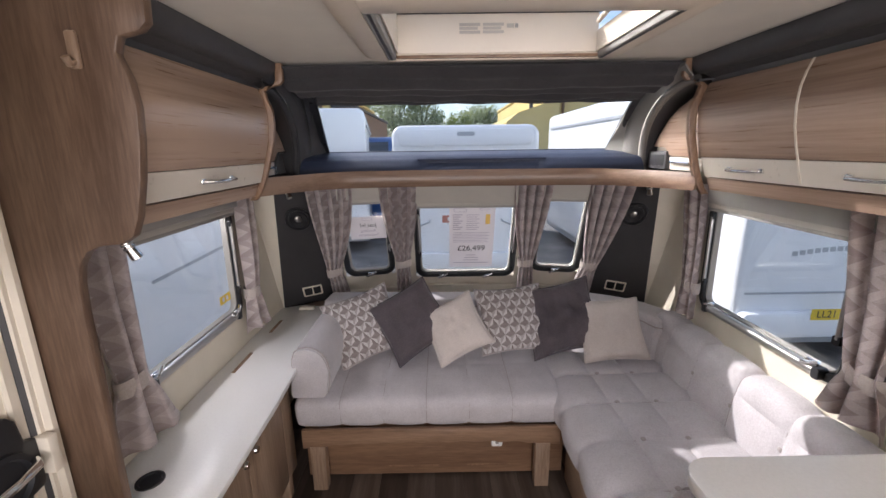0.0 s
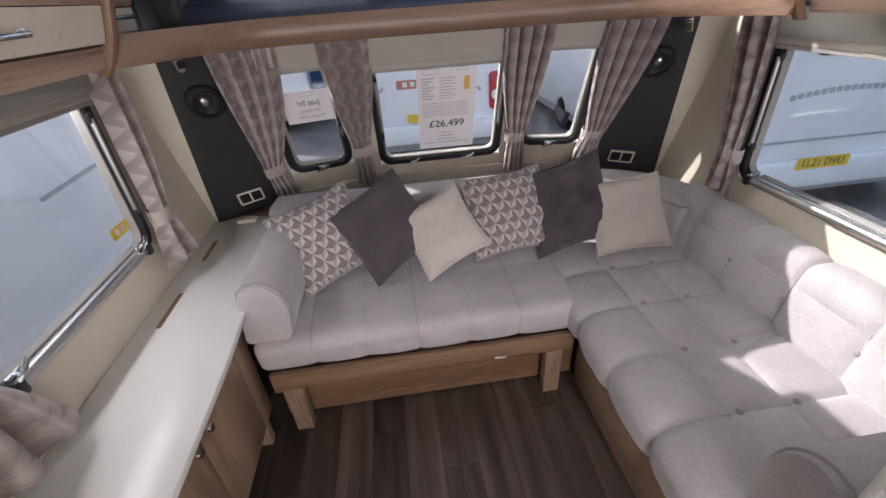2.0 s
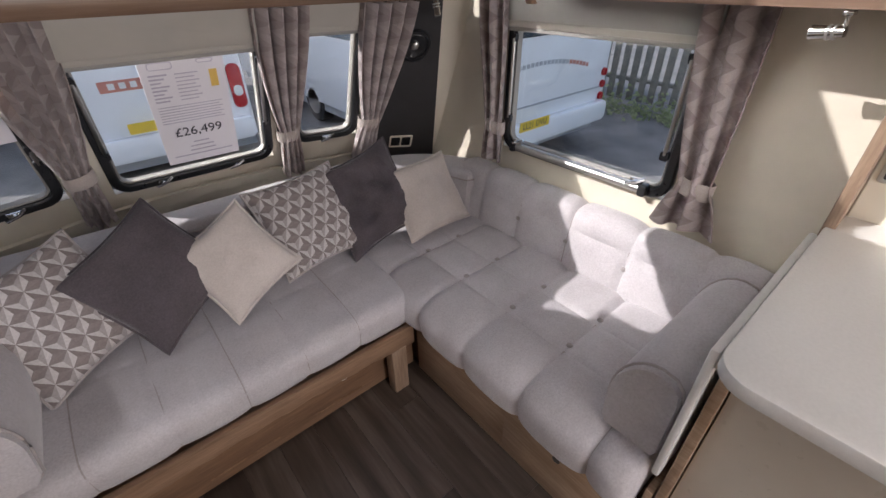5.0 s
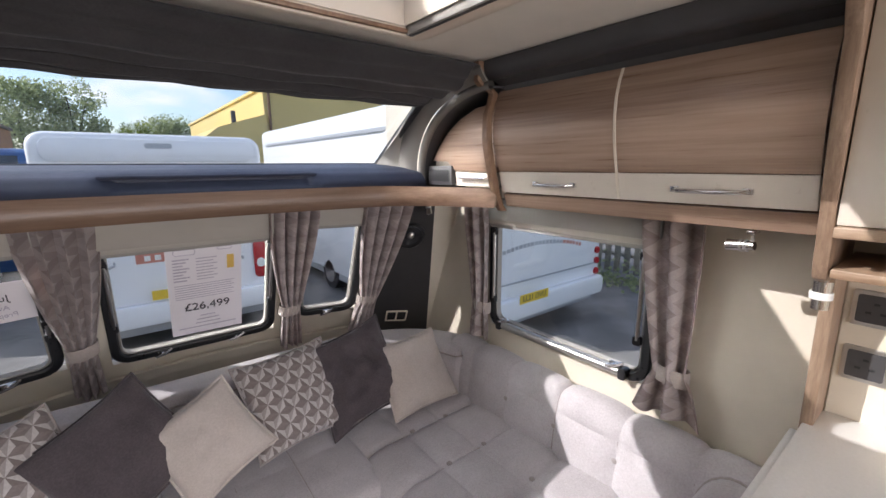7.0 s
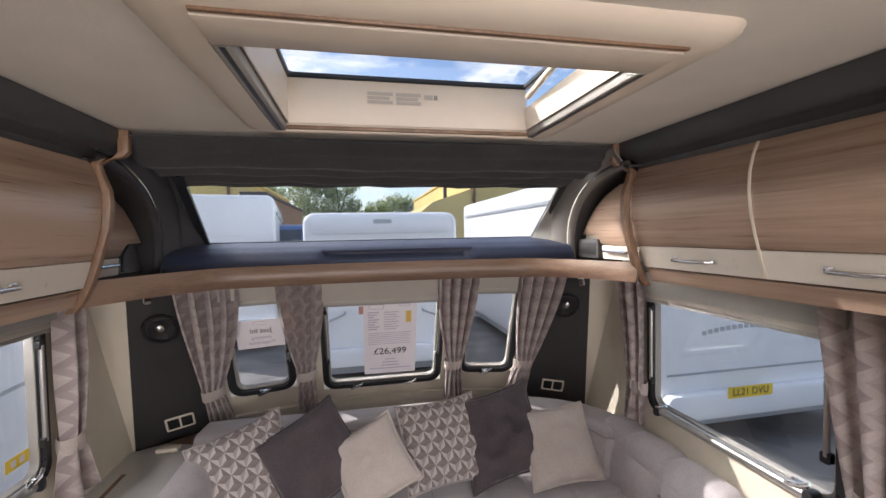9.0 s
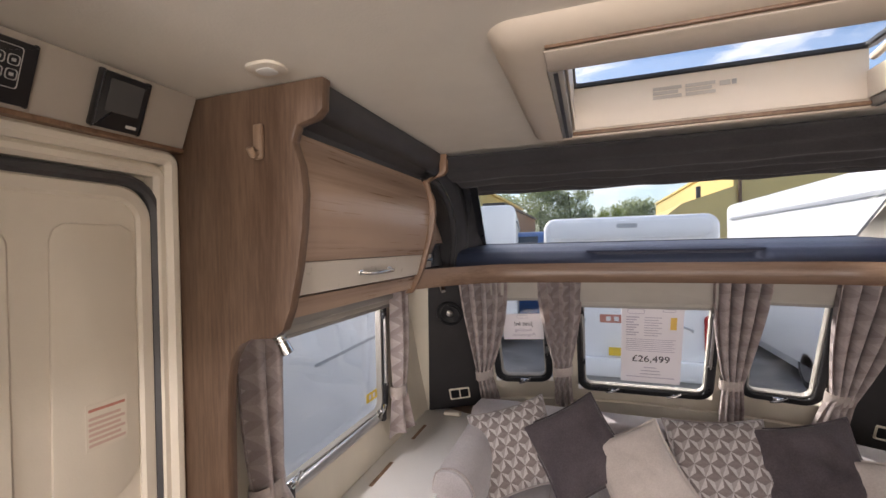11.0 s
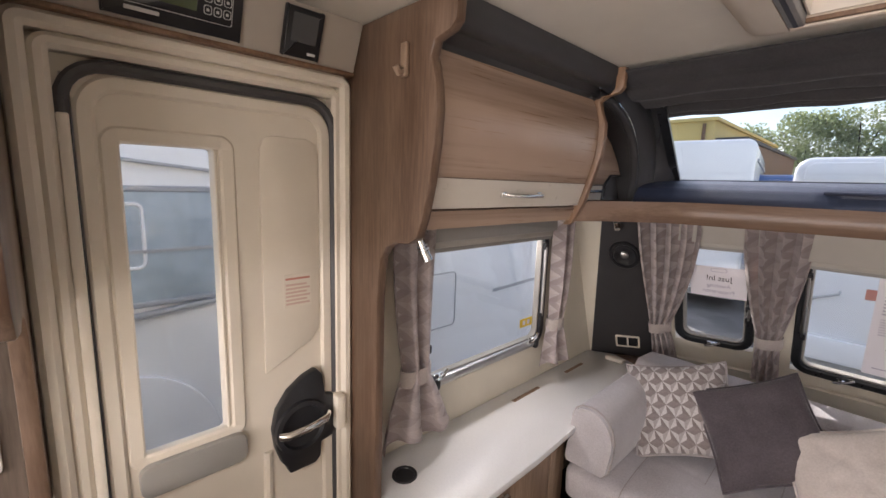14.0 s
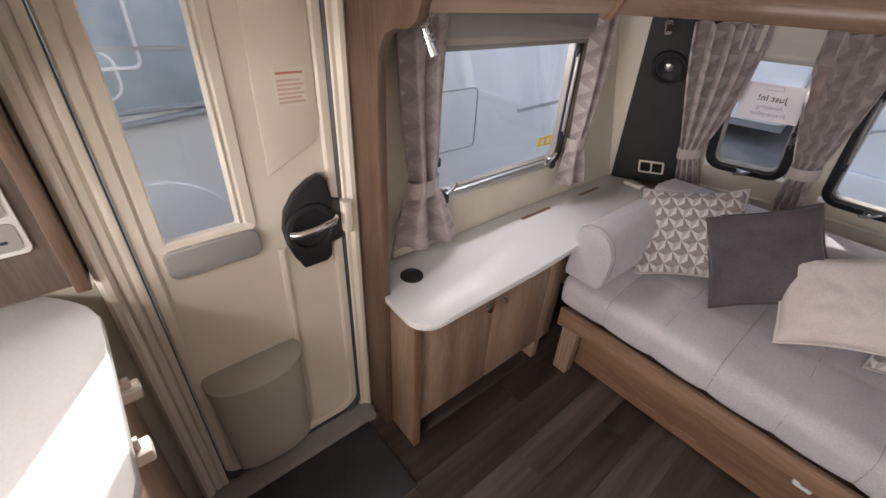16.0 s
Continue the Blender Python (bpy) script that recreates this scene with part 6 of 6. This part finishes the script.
def rear_front_van(s, fl, w, h):
    part("top_moulding", slab(fl, -w + 0.10, w - 0.10, h - 0.30, h - 0.06, 0.1, 0.0, 0.03, bevel=0.012), VAN_WHITE, s)
    part("badge", slab(fl, -0.13, 0.13, h - 0.16, h - 0.10, 0.028, 0.03, 0.036), VAN_GREY, s, "grey oval badge")
    part("stripe", slab(fl, -0.36, 0.36, 1.08, 1.19, 0.01, 0.001, 0.006), INK_RED, s, "dark red dealer strip")
    for k in range(6):
        part("strip_letter", slab(fl, -0.28 + 0.1 * k, -0.22 + 0.1 * k, 1.105, 1.165, 0.004, 0.006, 0.009), WHITE_PLASTIC, s)
    for a in (-1, 1):
        l = part("lamp_cluster", slab(fl, a * (w - 0.13) - 0.08, a * (w - 0.13) + 0.08, 0.72, 1.22, 0.07, 0.0, 0.03, bevel=0.012), RED, s, "red tail lamp cluster")
        part("reflector", slab(fl, a * (w - 0.13) - 0.05, a * (w - 0.13) + 0.05, 0.86, 0.98, 0.045, 0.03, 0.036), WHITE_PLASTIC, l, "clear reversing lamp")
    part("plate", slab(fl, -0.26, 0.26, 0.66, 0.77, 0.008, 0.101, 0.106), YELLOW, s, "yellow number plate")
    part("grab_handle", tube([(-0.75, -0.01, 1.0), (-0.75, -0.05, 1.02), (-0.55, -0.05, 1.10), (-0.55, -0.01, 1.12)], 0.014, 8), VAN_GREY, s)
    part("grab_handle", tube([(0.75, -0.01, 1.0), (0.75, -0.05, 1.02), (0.55, -0.05, 1.10), (0.55, -0.01, 1.12)], 0.014, 8), VAN_GREY, s)


def rear_right_van(s, fl, w, h):
    pl = part("plate", slab(fl, -0.57, -0.05, 0.55, 0.66, 0.008, 0.101, 0.106), YELLOW, s, "yellow number plate")
    words("LL21 DVU", 0.098, axes((-0.31, -0.1075, 0.605), (1, 0, 0), (0, 0, 1)), INK, pl, "plate_lettering", "black plate characters")
    for k in range(22):
        u = -0.77 + 0.07 * k
        part("decal_bar", slab(fl, u, u + 0.05, 1.20 - 0.0035 * (k - 8) ** 2 * 0.2, 1.245 - 0.0035 * (k - 8) ** 2 * 0.2, 0.004, 0.001, 0.005), INK_RED if k > 15 else VAN_GREY, s)
    for z in (0.67, 0.82, 0.97):
        part("tail_lamp", rod((w - 0.12, -0.002, z), (w - 0.12, -0.03, z), 0.05, 0.045, 20), RED, s, "round red tail lamp")
    part("tail_lamp", rod((w - 0.12, -0.002, 0.53), (w - 0.12, -0.03, 0.53), 0.045, 0.04, 20), RED, s, "round red tail lamp")
    part("panel_line", slab(fl, -w + 0.1, w - 0.1, 0.78, 0.80, 0.004, 0.001, 0.01), VAN_GREY, s)
    part("rear_window", slab(fl, -0.7, 0.55, 1.5, 2.05, 0.1, 0.0, 0.014), VAN_GLASS, s, "dark rear window")


van("parked_caravan", "white touring caravan parked tail-on beyond the front windows", 5.6, 2.18, 2.52, pose(0.25, 6.5, GROUND), rear_front_van)
van("parked_caravan", "white touring caravan with yellow number plate beside the fence", 7.2, 2.52, 2.96, pose(3.92, 3.95, GROUND), rear_right_van)
van("parked_caravan", "white touring caravan parked across the yard", 5.5, 2.2, 3.02, pose(-2.75, 9.0, GROUND, 0, 0, 8), rear_plain)


def motorhome():
    """The white motorhome alongside the door."""
    s = thing("motorhome", "tall white motorhome parked close beside the entrance door", "motorhome")
    x = -2.5
    w = 2.25
    prof = round_corners([(x, -0.30), (x, 2.14), (x - 0.14, 2.28), (x - w + 0.14, 2.28), (x - w, 2.14), (x - w, -0.30)], 0.15)
    # Pod out of view, added to keep the sun off the side window.
    pod = round_corners([(x - 0.02, 2.12), (x - 0.02, 2.60), (x - 0.15, 2.75), (x - w + 0.2, 2.75), (x - w + 0.05, 2.12)], 0.12)
    part("roof_pod", prism(pod, lambda p, q, r: Vector((p, r, q)), 2.12, 5.3), VAN_WHITE, s, "unseen white roof pod added to shade the side window")
    part("body", prism(prof, lambda p, q, r: Vector((p, r, q)), -3.6, 5.6), VAN_WHITE, s, "white body")
    sd = lambda u, v, o=0.0: Vector((x + o, 0.5 + 0.82 * (u - 0.5), 1.49 + 0.82 * (v - 1.49)))
    win = part("window", slab(sd, -0.45, 1.45, 0.755, 1.40, 0.08, 0.0, 0.02, bevel=0.006), GLARE_GLASS, s, "hinged window with reflected sky in its colour")
    part("window_frame", ring_frame(sd, -0.48, 1.48, 0.725, 1.43, 0.10, 0.035, 0.028), VAN_GREY, win, "grey window frame")
    part("inner_sash", ring_frame(sd, 0.42, 0.92, 0.95, 1.34, 0.05, 0.022, 0.026, 0.019), VAN_WHITE, win, "pale inner sash")
    part("inner_seat", ring_frame(sd, 0.30, 0.80, 0.80, 1.06, 0.09, 0.018, 0.025, 0.019), VAN_WHITE, win, "pale curve of a seat behind the glass")
    part("window_bar", slab(sd, -0.40, 1.40, 1.045, 1.065, 0.004, 0.02, 0.026), VAN_GREY, win, "pale window bar")
    slope = lambda k: (lambda u, v, o=0.0: sd(u, v + k * (u - 0.8), o))
    part("window_ledge", slab(slope(0.08), 0.20, 1.5, 0.66, 0.69, 0.008, 0.0, 0.04, bevel=0.006), VAN_GREY, s, "grey ledge below the window")
    part("upper_stay", slab(slope(-0.10), 0.15, 1.30, 1.565, 1.585, 0.006, 0.0, 0.03, bevel=0.004), VAN_GREY, s, "grey rail above the window")
    part("stripe", slab(slope(0.03), 4.1, 5.5, 0.20, 0.235, 0.012, 0.0, 0.005), VAN_GREY, s, "grey stripe")
    part("locker_door", ring_frame(sd, 2.6, 3.5, 0.05, 0.62, 0.06, 0.012, 0.006), VAN_GREY, s, "outline of an outside locker door")
    part("wheel_arch", prism([(0.75 + 0.52 * math.cos(radians(t)), -0.30 + 0.62 * math.sin(radians(t))) for t in range(0, 181, 10)], sd, 0.0, 0.03, 0.008), VAN_WHITE, s, "white moulded wheel arch")
    part("awning", rod((x + 0.01, -1.8, 2.02), (x + 0.01, 2.0, 2.02), 0.06, 0.06, 16), VAN_GREY, s, "rolled grey awning case")
    part("skirt", box(x - w + 0.05, x - 0.03, -3.5, 5.5, GROUND + 0.2, -0.30), VAN_GREY, s, "grey skirt")
    for y in (-2.0, 4.2):
        part("wheel", rod((x - 0.02, y, GROUND + 0.33), (x - 0.25, y, GROUND + 0.33), 0.33, 0.33, 24), BLACK, s, "black tyre")


motorhome()


def warehouse(name, label, x0, x1, y0, y1, eave, ridge, gable_y, lower):
    s = thing(name, label, "building", group="yard buildings")
    mid = (x0 + x1) / 2
    if gable_y:
        out = [(x0, GROUND), (x1, GROUND), (x1, eave), (mid, ridge), (x0, eave)]
        part("wall", prism(out, lambda p, q, r: Vector((p, r, q)), y0, y1), RENDER_YELLOW, s, "yellow rendered wall", smooth=False)
        for a, b in (((x0 - 0.2, eave - 0.05), (mid, ridge + 0.05)), ((mid, ridge + 0.05), (x1 + 0.2, eave - 0.05))):
            part("roof", prism([a, b, (b[0], b[1] + 0.15), (a[0], a[1] + 0.15)], lambda p, q, r: Vector((p, r, q)), y0 - 0.3, y1 + 0.3), ROOF_DARK, s, "dark roof slope", smooth=False)
    else:
        part("wall", box(x0, x1, y0, y1, GROUND, eave), RENDER_YELLOW, s, "yellow rendered wall", smooth=False)
        part("roof", box(x0 - 0.1, x1 + 0.1, y0 - 0.1, y1 + 0.1, eave, eave + 0.12), RENDER_YELLOW, s, "yellow roof edge", smooth=False)
    if lower:
        part("cladding", box(x1, x1 + 0.9, y0 + 0.5, y1, GROUND, eave - 0.7), BROWN_CLAD, s, "brown clad lean-to", smooth=False)
        part("lean_roof", box(x1, x1 + 1.0, y0 + 0.3, y1, eave - 0.7, eave - 0.58), ROOF_DARK, s, smooth=False)
    part("downpipe", rod((x1 - 0.3 if x0 < 0 else x0 + 0.2, y0 - 0.08, GROUND), (x1 - 0.3 if x0 < 0 else x0 + 0.2, y0 - 0.08, eave - 0.1), 0.06), BROWN_CLAD, s, "brown downpipe")


warehouse("warehouse", "yellow rendered warehouse with a brown lean-to across the yard", -15, -4.6, 18, 30, 4.0, 5.0, False, True)
warehouse("warehouse", "yellow rendered building behind the parked caravans", 5.3, 16, 20, 40, 4.75, 5.2, False, False)
part_low = thing("low_wing", "low yellow wing of the building with a sloping roof", "building", group="yard buildings")
part("wall", prism([(2.9, GROUND), (5.25, GROUND), (5.25, 3.7), (3.4, 3.1), (2.9, 2.7)], lambda p, q, r: Vector((p, r, q)), 19.6, 30), RENDER_YELLOW, part_low, smooth=False)
part("chimney", rod((4.0, 19.7, 3.2), (4.0, 19.7, 3.75), 0.09), ROOF_DARK, part_low, "dark flue pipe")

car = thing("parked_van", "blue van parked behind the caravans", "van")
part("body", prism(round_corners([(11.5, GROUND + 0.3), (11.5, 1.1), (11.8, 1.9), (14.5, 1.95), (14.6, GROUND + 0.3)], 0.25), lambda p, q, r: Vector((r, p, q)), -2.9, -1.35), BLUE, car, "blue body")
part("screen", prism([(11.49, 1.05), (11.77, 1.75), (11.75, 1.77), (11.47, 1.05)], lambda p, q, r: Vector((r, p, q)), -2.75, -1.5), VAN_GLASS, car, "dark windscreen")
for xx in (-2.85, -1.4):
    part("wheel", rod((xx - 0.08, 12.2, GROUND + 0.32), (xx + 0.1, 12.2, GROUND + 0.32), 0.32), BLACK, car, "black tyre")


def tree(x, y, h, spread, seed, leaf, label):
    """A broad tree: tapered trunk and limbs, and a crown of many small leaf clumps."""
    rnd = random.Random(seed)
    s = thing("tree", label, "tree", group="yard trees", at=pose(x, y, GROUND))
    bm = rod((0, 0, 0), (0.1, 0, h * 0.55), h * 0.03, h * 0.014, 8)
    for k in range(6):
        a = rnd.random() * 6.3
        rod((0.05, 0, h * (0.25 + 0.05 * k)), (spread * 0.5 * math.cos(a), spread * 0.5 * math.sin(a), h * (0.5 + 0.07 * k)), h * 0.010, h * 0.004, 6, bm)
    part("trunk", bm, BARK, s, "brown trunk and limbs")
    verts, faces = [], []
    for k in range(90):
        a, e = rnd.random() * 6.283, rnd.random()
        rr = spread * (0.35 + 0.6 * rnd.random()) * (1 - 0.55 * e)
        c = Vector((rr * math.cos(a), rr * math.sin(a), h * (0.32 + 0.66 * e)))
        cr = spread * (0.16 + 0.14 * rnd.random())
        for q in range(60):
            d = Vector((rnd.gauss(0, 1), rnd.gauss(0, 1), rnd.gauss(0, 0.8)))
            p = c + d.normalized() * cr * (0.5 + 0.5 * rnd.random())
            u = Vector((rnd.gauss(0, 1), rnd.gauss(0, 1), rnd.gauss(0, 1))).normalized() * spread * 0.033
            w = u.orthogonal().normalized() * spread * 0.024
            n0 = len(verts)
            verts += [p - u, p + w, p + u, p - w]
            faces.append((n0, n0 + 1, n0 + 2, n0 + 3))
    me = bpy.data.meshes.new("crown")
    me.from_pydata(verts, [], faces)
    me.materials.append(leaf)
    ob = new("crown", me)
    ob.parent = s
    ob["kind"] = "stuff"


tree(-6.5, 60, 10.5, 5.0, 1, LEAF, "broad green tree beyond the yard")
tree(-2.5, 62, 11.0, 4.6, 2, LEAF, "broad green tree beyond the yard")
tree(2.5, 58, 6.8, 3.0, 3, LEAF2, "smaller bright green tree beyond the yard")
tree(-13, 64, 9.5, 5.5, 4, LEAF, "broad green tree beyond the yard")
tree(6.5, 66, 8.2, 4.5, 5, LEAF, "broad green tree beyond the yard")
tree(11.5, 64, 7.2, 4.2, 6, LEAF, "broad green tree beyond the yard")
tree(-20, 62, 9.8, 5.5, 7, LEAF, "broad green tree beyond the yard")
tree(17, 66, 7.0, 4.5, 8, LEAF, "broad green tree beyond the yard")


def fence():
    s = thing("yard_fence", "weathered slatted fence along the yard edge", "fence")
    a, b = Vector((7.6, 7.8, GROUND)), Vector((7.2, -3.0, GROUND))
    n = 54
    me = mesh_of("slat", box(-0.012, 0.012, -0.06, 0.06, 0.05, 1.75, 0.004), TIMBER)
    for k in range(n):
        p = a.lerp(b, k / (n - 1))
        ob = new("slat", me)
        ob.parent = s
        ob.matrix_world = pose(p.x, p.y, p.z, 0, 0, 2)
    for z in (0.4, 1.4):
        part("rail", rod(a + Vector((0.05, 0, z)), b + Vector((0.05, 0, z)), 0.04, 0.04, 6), TIMBER, s)
    rnd = random.Random(5)
    verts, faces = [], []
    for k in range(2600):
        p = Vector((7.0 + rnd.gauss(0, 0.25), 7 - 10 * rnd.random(), GROUND + abs(rnd.gauss(0, 0.16)) * (0.6 + 0.6 * math.sin(k % 97))))
        p.z = max(p.z, GROUND + 0.02)
        u = Vector((rnd.gauss(0, 1), rnd.gauss(0, 1), rnd.gauss(0, 1))).normalized() * 0.05
        w = u.orthogonal().normalized() * 0.03
        n0 = len(verts)
        verts += [p - u, p + w, p + u, p - w]
        faces.append((n0, n0 + 1, n0 + 2, n0 + 3))
    me = bpy.data.meshes.new("verge_plants")
    me.from_pydata(verts, [], faces)
    me.materials.append(LEAF)
    tagged(new("verge_plants", me), "low green weeds along the foot of the fence", "plants", kind="stuff")


fence()

# ---------------------------------------------------------------- floor planks
def planks():
    rnd = random.Random(11)
    wide = 0.132
    meshes = {}
    x = -W
    row = 0
    while x < W - 0.01:
        w = min(wide, W - x)
        y = -1.0 + (row * 0.37) % 0.92 - 0.92
        while y < 2.3:
            y1 = min(y + 0.92, 2.3)
            a = max(y, -1.0)
            if y1 - a > 0.02:
                key = (round(w, 3), round(y1 - a, 3))
                if key not in meshes:
                    meshes[key] = mesh_of("plank", box(0.0006, key[0] - 0.0006, 0.0006, key[1] - 0.0006, -0.0035, 0.0, 0.0005, segs=1), PLANK, False)
                ob = new("plank", meshes[key])
                ob.parent = floor
                ob.location = (x, a, 0)
            y += 0.92
        x += wide
        row += 1


planks()
